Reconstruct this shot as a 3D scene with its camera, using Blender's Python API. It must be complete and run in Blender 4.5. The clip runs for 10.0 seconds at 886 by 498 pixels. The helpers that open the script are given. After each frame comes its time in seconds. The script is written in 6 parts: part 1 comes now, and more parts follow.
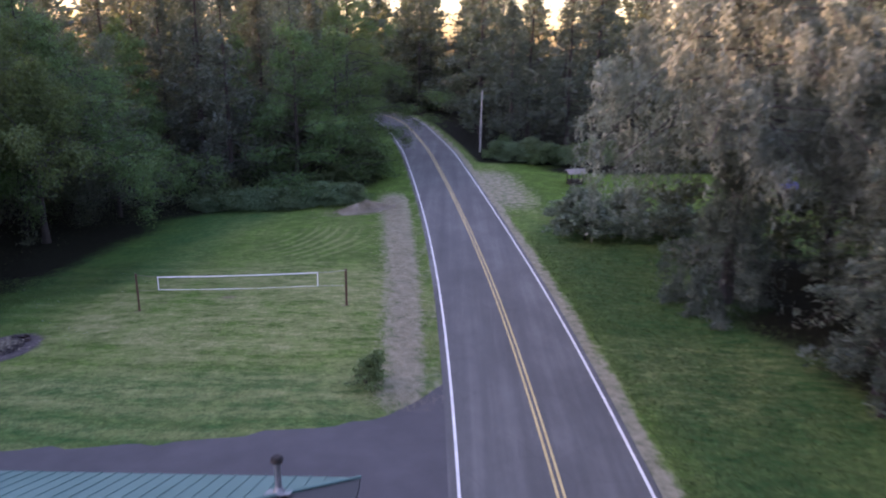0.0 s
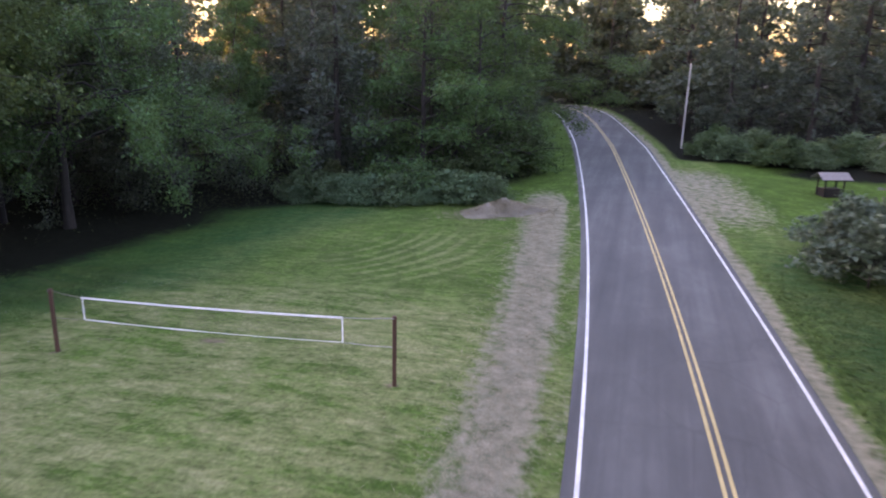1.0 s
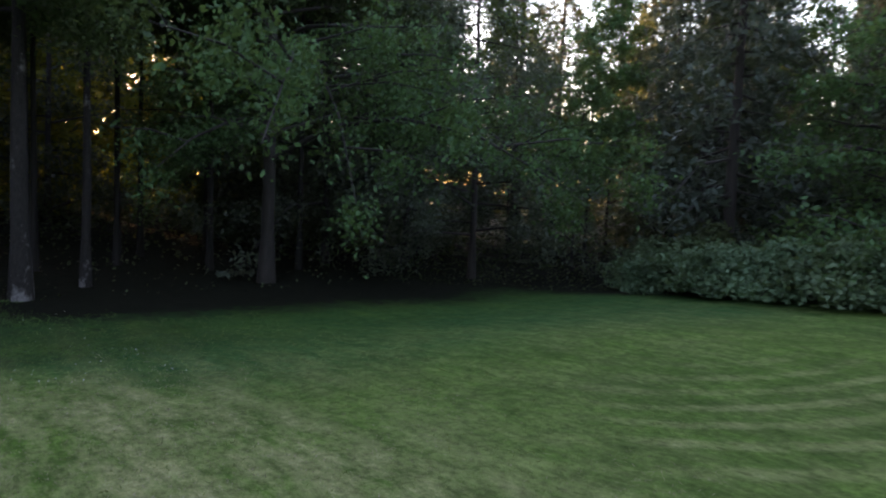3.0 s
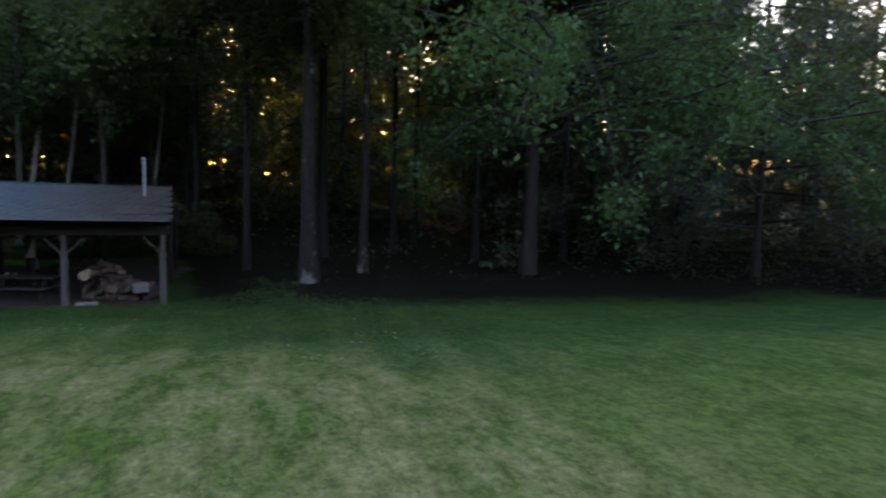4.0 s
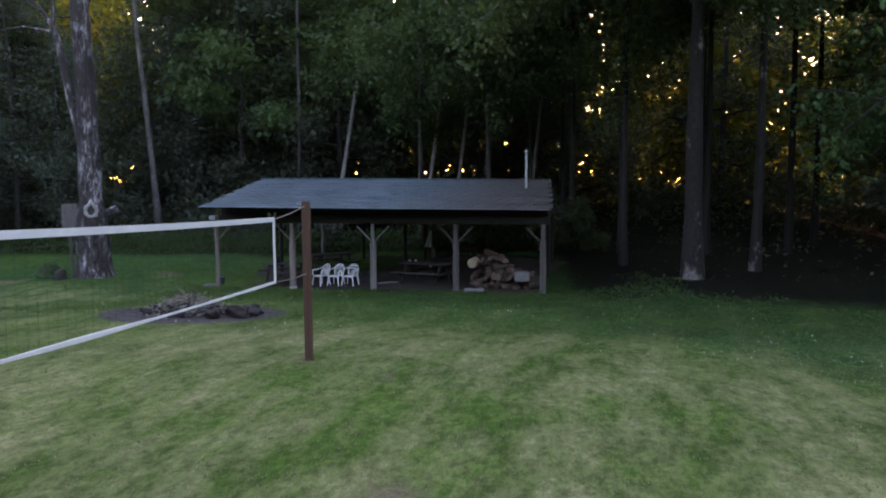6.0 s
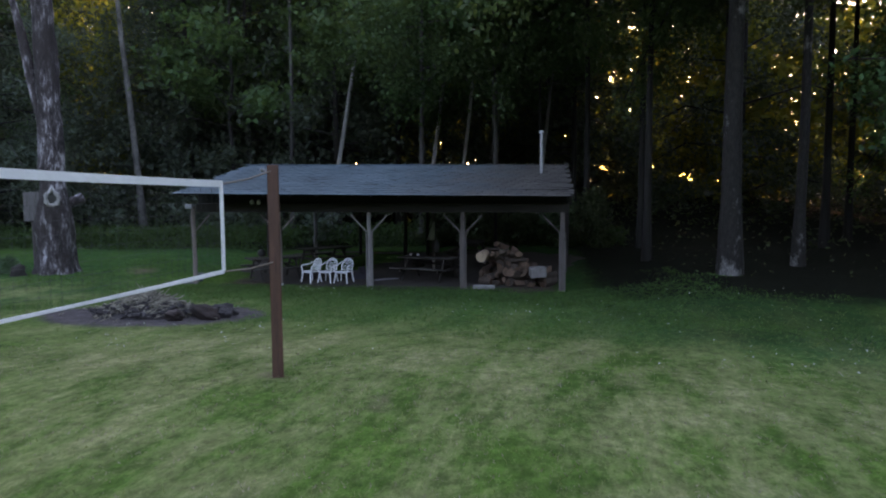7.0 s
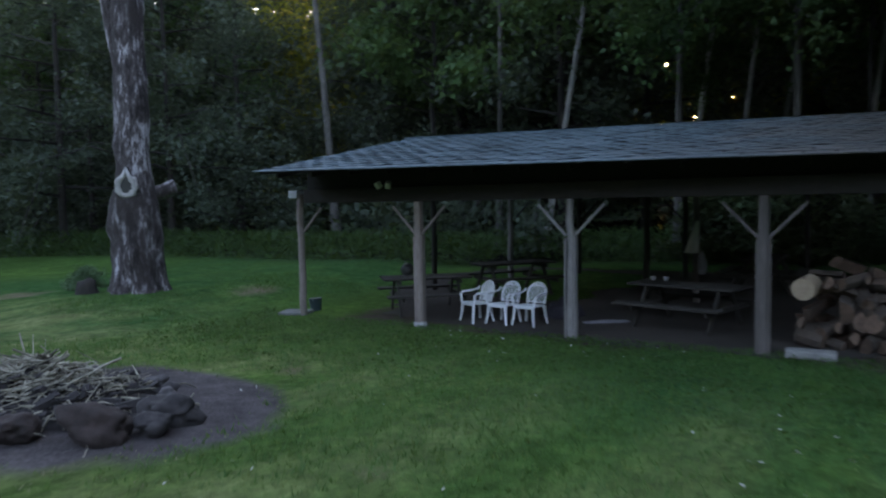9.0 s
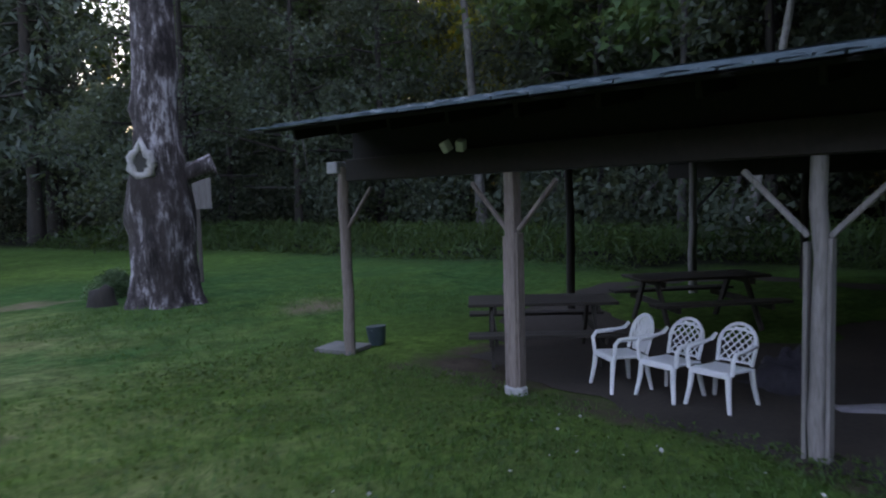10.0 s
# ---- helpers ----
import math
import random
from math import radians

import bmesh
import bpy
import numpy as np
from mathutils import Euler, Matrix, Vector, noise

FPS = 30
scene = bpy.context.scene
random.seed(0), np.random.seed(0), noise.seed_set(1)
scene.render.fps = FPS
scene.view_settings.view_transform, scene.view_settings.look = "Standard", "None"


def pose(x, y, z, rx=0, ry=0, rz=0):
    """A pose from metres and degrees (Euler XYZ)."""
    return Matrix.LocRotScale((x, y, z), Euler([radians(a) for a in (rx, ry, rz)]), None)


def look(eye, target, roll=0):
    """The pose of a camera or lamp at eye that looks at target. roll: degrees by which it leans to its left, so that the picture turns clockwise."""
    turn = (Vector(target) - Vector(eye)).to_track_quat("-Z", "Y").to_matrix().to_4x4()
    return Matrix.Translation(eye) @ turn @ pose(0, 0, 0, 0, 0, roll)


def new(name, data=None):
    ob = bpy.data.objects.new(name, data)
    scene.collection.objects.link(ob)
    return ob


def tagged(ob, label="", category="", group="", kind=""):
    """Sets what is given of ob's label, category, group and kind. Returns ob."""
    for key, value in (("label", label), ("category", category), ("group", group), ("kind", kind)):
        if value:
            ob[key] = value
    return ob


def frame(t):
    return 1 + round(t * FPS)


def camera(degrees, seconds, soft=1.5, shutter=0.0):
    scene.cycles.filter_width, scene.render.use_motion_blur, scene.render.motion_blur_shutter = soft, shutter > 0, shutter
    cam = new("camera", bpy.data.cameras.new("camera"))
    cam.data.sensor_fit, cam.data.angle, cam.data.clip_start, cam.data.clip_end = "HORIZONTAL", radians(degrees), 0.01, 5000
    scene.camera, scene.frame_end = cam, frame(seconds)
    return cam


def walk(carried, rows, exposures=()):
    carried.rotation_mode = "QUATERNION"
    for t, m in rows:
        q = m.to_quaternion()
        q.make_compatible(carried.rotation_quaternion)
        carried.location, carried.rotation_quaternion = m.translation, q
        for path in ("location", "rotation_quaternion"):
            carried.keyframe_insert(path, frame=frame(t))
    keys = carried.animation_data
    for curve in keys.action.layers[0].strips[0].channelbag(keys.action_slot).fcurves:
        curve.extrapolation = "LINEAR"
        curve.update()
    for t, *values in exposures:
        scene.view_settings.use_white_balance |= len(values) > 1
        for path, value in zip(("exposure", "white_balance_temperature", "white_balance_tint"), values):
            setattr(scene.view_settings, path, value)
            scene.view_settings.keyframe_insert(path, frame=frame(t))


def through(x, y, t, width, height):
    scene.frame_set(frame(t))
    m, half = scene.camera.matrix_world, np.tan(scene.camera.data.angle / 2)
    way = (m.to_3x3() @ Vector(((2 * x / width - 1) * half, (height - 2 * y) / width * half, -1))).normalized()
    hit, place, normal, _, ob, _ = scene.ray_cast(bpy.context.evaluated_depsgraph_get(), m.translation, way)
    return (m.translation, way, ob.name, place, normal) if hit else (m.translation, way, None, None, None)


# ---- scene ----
cam = camera(64.0, 10.0, soft=2.0, shutter=0.25)
PATH = [
    (0, (1.852, -0.001, 16.381), (1.837, 1.925, 15.84), 0.8),
    (0.5, (3.015, 11.801, 13.755), (2.704, 13.699, 13.207), 1.0),
    (1, (2.627, 21.665, 11.208), (2.101, 23.523, 10.687), 1.2),
    (1.5, (0.849, 30.742, 7.913), (0.062, 32.55, 7.579), 1.3),
    (2, (-2.228, 38.364, 6.371), (-3.492, 39.902, 6.178), 1.1),
    (2.2, (-3.025, 39.917, 5.843), (-4.352, 41.405, 5.685), 1.2),
    (3.3, (-5.36, 44.73, 4.02), (-7.0, 45.863, 3.856), 2.3),
    (3.5, (-5.52, 44.86, 4.01), (-7.241, 45.866, 3.843), 2.1),
    (4, (-5.777, 44.882, 3.979), (-7.67, 45.501, 3.79), 1.4),
    (4.5, (-5.875, 44.904, 3.811), (-7.86, 45.051, 3.621), 0.5),
    (5, (-6.052, 44.812, 3.649), (-8.026, 44.55, 3.465), -0.3),
    (5.5, (-6.324, 44.709, 3.447), (-8.28, 44.334, 3.263), -0.3),
    (6, (-7.112, 44.481, 3.346), (-9.069, 44.108, 3.168), -0.3),
    (7.5, (-11.429, 43.541, 2.626), (-13.385, 43.164, 2.446), -0.4),
    (8, (-13.602, 43.163, 2.423), (-15.545, 42.711, 2.258), -0.4),
    (8.5, (-16.027, 42.484, 2.274), (-17.904, 41.81, 2.122), -0.5),
    (9, (-18.753, 41.906, 2.153), (-20.464, 40.878, 2.017), -1.0),
    (9.5, (-21.333, 40.904, 2.087), (-22.836, 39.59, 1.964), -0.9),
    (10, (-23.728, 39.69, 1.947), (-25.122, 38.264, 1.796), -1.6),
]
walk(cam, [(t, look(eye, target, roll)) for t, eye, target, roll in PATH],
     [(0.0, 3.45, 6350, 54), (0.5, 3.85, 6650, 54), (1.0, 3.85, 6900, 50), (2.0, 3.5, 7200, 40), (3.5, 3.28, 6900, 34), (6.0, 3.55, 7150, 37), (8.5, 3.38, 6750, 25), (9.5, 3.57, 6900, 29), (10.0, 3.57, 7050, 37)])

# ---- light: dusk sky and a low sun behind the western woods ----
SUN_YAW, SUN_UP = 102.0, 6.0
world = bpy.data.worlds.new("dusk_sky")
scene.world = world
world.use_nodes = True
wn = world.node_tree.nodes
sky = wn.new("ShaderNodeTexSky")
sky.sky_type = "NISHITA"
sky.sun_disc = False
sky.sun_elevation = radians(SUN_UP)
sky.sun_rotation = radians(-SUN_YAW)
sky.air_density, sky.dust_density, sky.ozone_density = 1.0, 2.0, 1.0
wn["Background"].inputs["Strength"].default_value = 0.15
world.node_tree.links.new(sky.outputs[0], wn["Background"].inputs["Color"])
sun_data = bpy.data.lights.new("sun", "SUN")
sun_data.energy, sun_data.angle, sun_data.color = 1.6, radians(1.0), (1.0, 0.62, 0.28)
sun = new("sun", sun_data)
a = radians(SUN_YAW)
sun_dir = Vector((-math.sin(a) * math.cos(radians(SUN_UP)), math.cos(a) * math.cos(radians(SUN_UP)), math.sin(radians(SUN_UP))))
sun.matrix_world = look(sun_dir * 100, (0, 0, 0))


# ---- materials ----
def ramp(nt, fac, stops):
    r = nt.nodes.new("ShaderNodeValToRGB")
    e = r.color_ramp.elements
    while len(e) < len(stops):
        e.new(0.5)
    for k, (p, c) in zip(e, stops):
        k.position, k.color = p, (*c, 1)
    nt.links.new(fac, r.inputs[0])
    return r.outputs[0]


def noise_tex(nt, vec, scale, detail=4.0, rough=0.6):
    n = nt.nodes.new("ShaderNodeTexNoise")
    n.inputs["Scale"].default_value, n.inputs["Detail"].default_value, n.inputs["Roughness"].default_value = scale, detail, rough
    nt.links.new(vec, n.inputs["Vector"])
    return n.outputs["Fac"]


def mixc(nt, fac, a, b, mode="MIX"):
    m = nt.nodes.new("ShaderNodeMix")
    m.data_type, m.blend_type = "RGBA", mode
    for v, s in ((fac, m.inputs[0]), (a, m.inputs[6]), (b, m.inputs[7])):
        if isinstance(v, (int, float)):
            s.default_value = v
        elif isinstance(v, tuple):
            s.default_value = (*v, 1)
        else:
            nt.links.new(v, s)
    return m.outputs[2]


def maths(nt, op, a, b=0.0):
    m = nt.nodes.new("ShaderNodeMath")
    m.operation = op
    for v, s in ((a, m.inputs[0]), (b, m.inputs[1])):
        if isinstance(v, (int, float)):
            s.default_value = v
        else:
            nt.links.new(v, s)
    return m.outputs[0]


def base_mat(name):
    m = bpy.data.materials.new(name)
    m.use_nodes = True
    nt = m.node_tree
    return m, nt, nt.nodes["Principled BSDF"]


def coords(nt, stretch=(1, 1, 1), local=True):
    t = nt.nodes.new("ShaderNodeTexCoord")
    mp = nt.nodes.new("ShaderNodeMapping")
    mp.inputs["Scale"].default_value = stretch
    nt.links.new(t.outputs["Object"], mp.inputs["Vector"])
    return mp.outputs[0]


def surface(name, dark, light, scale=2.0, fine=30.0, rough=0.85, bump=0.3, depth=0.01, metal=0.0, stretch=(1, 1, 1), vary=0.25):
    """A surface with variation at two scales, relief, and a shift of tone from object to object."""
    m, nt, p = base_mat(name)
    v = coords(nt, stretch)
    big, small = noise_tex(nt, v, scale), noise_tex(nt, v, fine, 3.0)
    f = maths(nt, "ADD", maths(nt, "MULTIPLY", big, 0.6), maths(nt, "MULTIPLY", small, 0.4))
    col = ramp(nt, f, [(0.32, dark), (0.68, light)])
    if vary:
        oi = nt.nodes.new("ShaderNodeObjectInfo")
        k = maths(nt, "ADD", maths(nt, "MULTIPLY", oi.outputs["Random"], vary), 1.0 - vary / 2)
        hsv = nt.nodes.new("ShaderNodeHueSaturation")
        nt.links.new(k, hsv.inputs["Value"])
        nt.links.new(col, hsv.inputs["Color"])
        col = hsv.outputs[0]
    nt.links.new(col, p.inputs["Base Color"])
    p.inputs["Metallic"].default_value = metal
    nt.links.new(maths(nt, "ADD", maths(nt, "MULTIPLY", big, 0.2), rough - 0.1), p.inputs["Roughness"])
    if bump:
        b = nt.nodes.new("ShaderNodeBump")
        b.inputs["Strength"].default_value, b.inputs["Distance"].default_value = bump, depth
        nt.links.new(f, b.inputs["Height"])
        nt.links.new(b.outputs[0], p.inputs["Normal"])
    return m


def leafy(name, dark, light, through=0.4, hue=0.03, bough_scale=0.9):
    """Leaves: each of its own tone, letting part of the light through."""
    m, nt, p = base_mat(name)
    g = nt.nodes.new("ShaderNodeNewGeometry")
    oi = nt.nodes.new("ShaderNodeObjectInfo")
    bough = noise_tex(nt, coords(nt), bough_scale, 2.0, 0.5)
    f = maths(nt, "ADD", maths(nt, "MULTIPLY", g.outputs["Random Per Island"], 0.45), maths(nt, "MULTIPLY", maths(nt, "ADD", maths(nt, "MULTIPLY", bough, 2.6), -0.8), 0.55))
    col = ramp(nt, f, [(0.0, dark), (1.0, light)])
    hsv = nt.nodes.new("ShaderNodeHueSaturation")
    nt.links.new(maths(nt, "ADD", maths(nt, "MULTIPLY", oi.outputs["Random"], 2 * hue), 0.5 - hue), hsv.inputs["Hue"])
    nt.links.new(maths(nt, "ADD", maths(nt, "MULTIPLY", oi.outputs["Random"], 0.4), 0.8), hsv.inputs["Value"])
    nt.links.new(col, hsv.inputs["Color"])
    nt.links.new(hsv.outputs[0], p.inputs["Base Color"])
    p.inputs["Roughness"].default_value = 0.55
    p.inputs["Specular IOR Level"].default_value = 0.25
    tr = nt.nodes.new("ShaderNodeBsdfTranslucent")
    nt.links.new(mixc(nt, 0.5, hsv.outputs[0], (0.14, 0.16, 0.02)), tr.inputs["Color"])
    mx = nt.nodes.new("ShaderNodeMixShader")
    mx.inputs[0].default_value = through
    nt.links.new(p.outputs[0], mx.inputs[1])
    nt.links.new(tr.outputs[0], mx.inputs[2])
    nt.links.new(mx.outputs[0], nt.nodes["Material Output"].inputs["Surface"])
    return m


def ground_mat():
    """Mown turf with dry patches and mowing swaths; fallen leaves and painted shade under the woods, gravel by the
    road.
    """
    m, nt, p = base_mat("turf")
    v = coords(nt)
    patch, clump, grain = noise_tex(nt, v, 0.22, 3.0), noise_tex(nt, v, 2.4, 4.0), noise_tex(nt, v, 38.0, 3.0, 0.75)

    def swath(kind, scale, dist, loc, turn=0.0):
        w = nt.nodes.new("ShaderNodeTexWave")
        w.wave_type = kind
        if kind == "RINGS":
            w.rings_direction = "Z"
        else:
            w.bands_direction = "Y"
        w.inputs["Scale"].default_value, w.inputs["Distortion"].default_value = scale, dist
        w.inputs["Detail"].default_value, w.inputs["Detail Scale"].default_value = 3.0, 0.5
        mp = nt.nodes.new("ShaderNodeMapping")
        mp.inputs["Location"].default_value = loc
        mp.inputs["Rotation"].default_value = (0, 0, radians(turn))
        nt.links.new(v, mp.inputs["Vector"])
        nt.links.new(mp.outputs[0], w.inputs["Vector"])
        return w.outputs["Fac"]

    rows, arcs = swath("BANDS", 0.17, 5.0, (0, 0, 0), 6), swath("RINGS", 0.30, 5.0, (17.5, -60.5, 0))
    torn = ramp(nt, noise_tex(nt, v, 0.9, 5.0, 0.7), [(0.34, (0.2, 0.2, 0.2)), (0.52, (1, 1, 1))])
    arcs = ramp(nt, arcs, [(0.45, (0, 0, 0)), (0.9, (1, 1, 1))])
    green = ramp(nt, maths(nt, "ADD", maths(nt, "MULTIPLY", clump, 0.5), maths(nt, "MULTIPLY", grain, 0.5)),
                 [(0.3, (0.030, 0.062, 0.014)), (0.52, (0.066, 0.130, 0.024)), (0.75, (0.125, 0.20, 0.047))])
    straw = ramp(nt, maths(nt, "ADD", maths(nt, "MULTIPLY", clump, 0.45), maths(nt, "MULTIPLY", grain, 0.55)),
                 [(0.3, (0.125, 0.148, 0.052)), (0.55, (0.225, 0.232, 0.108)), (0.75, (0.335, 0.325, 0.185))])

    def attr(n):
        t = nt.nodes.new("ShaderNodeAttribute")
        t.attribute_name = n
        return t.outputs["Fac"]

    fleck = noise_tex(nt, coords(nt, (0.45, 1.3, 1)), 1.7, 6.0, 0.75)
    mow = maths(nt, "ADD", maths(nt, "MULTIPLY", rows, attr("rows")), maths(nt, "MULTIPLY", maths(nt, "MULTIPLY", arcs, torn), attr("arcs")))
    dry = maths(nt, "ADD", maths(nt, "MULTIPLY", patch, 1.5), maths(nt, "ADD", maths(nt, "MULTIPLY", fleck, 3.2), -1.95))
    dry = maths(nt, "ADD", maths(nt, "MULTIPLY", dry, attr("dry")), maths(nt, "MULTIPLY", maths(nt, "MULTIPLY", mow, fleck), 0.75))
    dry = maths(nt, "MINIMUM", maths(nt, "MAXIMUM", dry, 0.0), 0.9)
    green = mixc(nt, ramp(nt, noise_tex(nt, v, 0.55, 4.0, 0.65), [(0.38, (0.6, 0.6, 0.6)), (0.62, (0, 0, 0))]), green, (0.032, 0.062, 0.014))
    # Lush grass tone, deep enough to paint in the trees' shade too.
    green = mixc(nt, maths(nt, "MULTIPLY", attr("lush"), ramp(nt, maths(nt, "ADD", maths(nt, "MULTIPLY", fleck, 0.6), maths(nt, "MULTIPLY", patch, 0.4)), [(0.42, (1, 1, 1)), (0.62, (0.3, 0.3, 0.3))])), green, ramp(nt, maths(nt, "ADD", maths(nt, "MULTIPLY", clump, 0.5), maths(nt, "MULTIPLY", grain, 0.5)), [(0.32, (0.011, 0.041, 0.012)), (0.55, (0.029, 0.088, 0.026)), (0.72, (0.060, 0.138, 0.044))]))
    col = mixc(nt, dry, green, straw)
    mottle = nt.nodes.new("ShaderNodeHueSaturation")
    nt.links.new(ramp(nt, noise_tex(nt, coords(nt, (1, 1.3, 1)), 6.5, 5.0, 0.75), [(0.36, (0.68, 0.68, 0.68)), (0.62, (1.3, 1.3, 1.3))]), mottle.inputs["Value"])
    nt.links.new(col, mottle.inputs["Color"])
    col = mottle.outputs[0]
    # Fallen leaves, coloured near black so they also carry the woods' shade.
    litter_shade = ramp(nt, maths(nt, "ADD", maths(nt, "MULTIPLY", clump, 0.5), maths(nt, "MULTIPLY", grain, 0.5)),
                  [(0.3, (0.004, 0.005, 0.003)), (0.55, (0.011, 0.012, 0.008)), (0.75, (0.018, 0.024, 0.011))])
    stones = ramp(nt, maths(nt, "ADD", maths(nt, "MULTIPLY", clump, 0.55), maths(nt, "MULTIPLY", grain, 0.45)), [(0.32, (0.085, 0.088, 0.052)), (0.5, (0.205, 0.195, 0.135)), (0.68, (0.31, 0.285, 0.21))])

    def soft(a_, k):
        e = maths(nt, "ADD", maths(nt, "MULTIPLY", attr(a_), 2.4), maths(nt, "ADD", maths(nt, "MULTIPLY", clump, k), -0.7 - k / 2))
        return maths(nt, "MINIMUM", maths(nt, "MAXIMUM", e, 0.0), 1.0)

    col = mixc(nt, soft("litter_shade", 1.8), col, litter_shade)
    col = mixc(nt, soft("stones", 2.6), col, stones)
    soil = ramp(nt, grain, [(0.3, (0.10, 0.072, 0.052)), (0.7, (0.245, 0.185, 0.138))])
    col = mixc(nt, soft("bare", 1.5), col, soil)
    worn = ramp(nt, maths(nt, "ADD", maths(nt, "MULTIPLY", clump, 0.5), maths(nt, "MULTIPLY", grain, 0.5)), [(0.32, (0.022, 0.016, 0.013)), (0.68, (0.10, 0.078, 0.064))])
    col = mixc(nt, soft("trod", 2.8), col, worn)
    cinders = ramp(nt, maths(nt, "ADD", maths(nt, "MULTIPLY", noise_tex(nt, v, 3.0, 5.0, 0.7), 0.5), maths(nt, "MULTIPLY", grain, 0.5)), [(0.32, (0.030, 0.026, 0.028)), (0.5, (0.075, 0.066, 0.068)), (0.7, (0.165, 0.15, 0.15))])
    col = mixc(nt, soft("ash", 1.3), col, cinders)
    nt.links.new(col, p.inputs["Base Color"])
    p.inputs["Roughness"].default_value = 0.95
    p.inputs["Specular IOR Level"].default_value = 0.06
    b = nt.nodes.new("ShaderNodeBump")
    b.inputs["Strength"].default_value, b.inputs["Distance"].default_value = 0.7, 0.05
    nt.links.new(maths(nt, "ADD", maths(nt, "MULTIPLY", clump, 0.6), grain), b.inputs["Height"])
    nt.links.new(b.outputs[0], p.inputs["Normal"])
    return m


M_TURF = ground_mat()
M_DRIVE = surface("dark_driveway_asphalt", (0.030, 0.030, 0.034), (0.068, 0.067, 0.072), 0.5, 50, 0.85, 0.4, 0.01, vary=0)
M_WHITE_LINE = surface("white_road_paint", (0.42, 0.42, 0.40), (0.72, 0.72, 0.70), 1.5, 25, 0.7, 0.1, vary=0)
M_YELLOW_LINE = surface("yellow_road_paint", (0.36, 0.27, 0.10), (0.56, 0.43, 0.19), 1.5, 25, 0.7, 0.1, vary=0)
M_LEAF = leafy("broad_leaves", (0.015, 0.040, 0.019), (0.086, 0.180, 0.066), 0.45)
M_NEEDLE = leafy("needles", (0.020, 0.034, 0.028), (0.080, 0.112, 0.090), 0.25, 0.015, 0.5)
M_MOSS = leafy("mossy_foliage", (0.045, 0.062, 0.052), (0.185, 0.225, 0.195), 0.3, 0.01, 0.45)
M_SHRUB = leafy("shrub_leaves", (0.026, 0.05, 0.022), (0.07, 0.115, 0.05), 0.3)
M_FAR = leafy("far_leaves", (0.025, 0.038, 0.031), (0.090, 0.124, 0.094), 0.38, 0.02, 0.6)
# Leaf colour holds the yellow of low sunlight.
M_SUNLEAF = leafy("sun_yellow_leaves", (0.09, 0.10, 0.015), (0.28, 0.25, 0.05), 0.65, 0.03)
M_TALL = leafy("tall_grass_blades", (0.014, 0.036, 0.011), (0.042, 0.086, 0.025), 0.35, 0.02)
M_CLOVER = leafy("clover_leaves", (0.028, 0.080, 0.024), (0.072, 0.145, 0.046), 0.45, 0.01)
M_SAPLING = leafy("young_needles", (0.07, 0.12, 0.05), (0.18, 0.26, 0.11), 0.4, 0.01)
M_BELT = leafy("bright_bramble_leaves", (0.036, 0.08, 0.04), (0.125, 0.21, 0.115), 0.3, 0.02)
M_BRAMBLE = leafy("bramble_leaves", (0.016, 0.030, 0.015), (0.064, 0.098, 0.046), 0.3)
M_RHODO = leafy("broad_shrub_leaves", (0.034, 0.066, 0.044), (0.125, 0.175, 0.12), 0.2)
M_LUSH = leafy("lush_grass_blades", (0.034, 0.094, 0.026), (0.10, 0.19, 0.062), 0.5)
M_STRAW = leafy("dry_grass_blades", (0.16, 0.14, 0.09), (0.42, 0.37, 0.27), 0.2)
M_GRASS = leafy("grass_blades", (0.10, 0.15, 0.045), (0.24, 0.28, 0.11), 0.5)
M_BARK = surface("dark_bark", (0.007, 0.006, 0.005), (0.034, 0.029, 0.025), 2.0, 12, 0.9, 0.8, 0.03, stretch=(3, 3, 0.6))
# Bark blackened to paint trunks lost in deep shade.
M_DARK_BARK = surface("shade_blackened_bark", (0.004, 0.0035, 0.003), (0.016, 0.014, 0.012), 2.0, 12, 0.9, 0.8, 0.03, stretch=(3, 3, 0.6))
M_SPECKLED = surface("speckled_bark", (0.004, 0.0035, 0.0035), (0.17, 0.165, 0.16), 1.6, 9, 0.9, 0.6, 0.02, stretch=(1.5, 1.5, 0.8))
M_PALE_BARK = surface("pale_bark", (0.08, 0.075, 0.07), (0.40, 0.39, 0.38), 1.2, 9, 0.9, 0.6, 0.02, stretch=(1.5, 1.5, 0.8))
M_GREY_BARK = surface("grey_bark", (0.018, 0.017, 0.016), (0.085, 0.08, 0.076), 1.0, 9, 0.9, 0.6, 0.02, stretch=(1.5, 1.5, 0.5), vary=0.6)
M_POST = surface("weathered_grey_timber", (0.09, 0.083, 0.08), (0.245, 0.23, 0.23), 2.5, 20, 0.85, 0.4, 0.006, stretch=(4, 4, 0.4))
M_POST_BROWN = surface("brown_grey_timber", (0.085, 0.066, 0.06), (0.25, 0.205, 0.19), 2.5, 20, 0.85, 0.4, 0.006, stretch=(4, 4, 0.4))
M_POST_DARK = surface("dark_weathered_timber", (0.04, 0.033, 0.031), (0.125, 0.108, 0.104), 2.5, 20, 0.85, 0.4, 0.006, stretch=(4, 4, 0.4))
# These two colours are darkened to carry the shade under the eaves.
M_BEAM = surface("shade_darkened_timber", (0.006, 0.0048, 0.004), (0.020, 0.0155, 0.013), 2.5, 20, 0.85, 0.4, 0.006)
M_SOFFIT = surface("shade_blackened_board", (0.004, 0.004, 0.004), (0.014, 0.012, 0.011), 2.5, 20, 0.9, 0.3, 0.006)
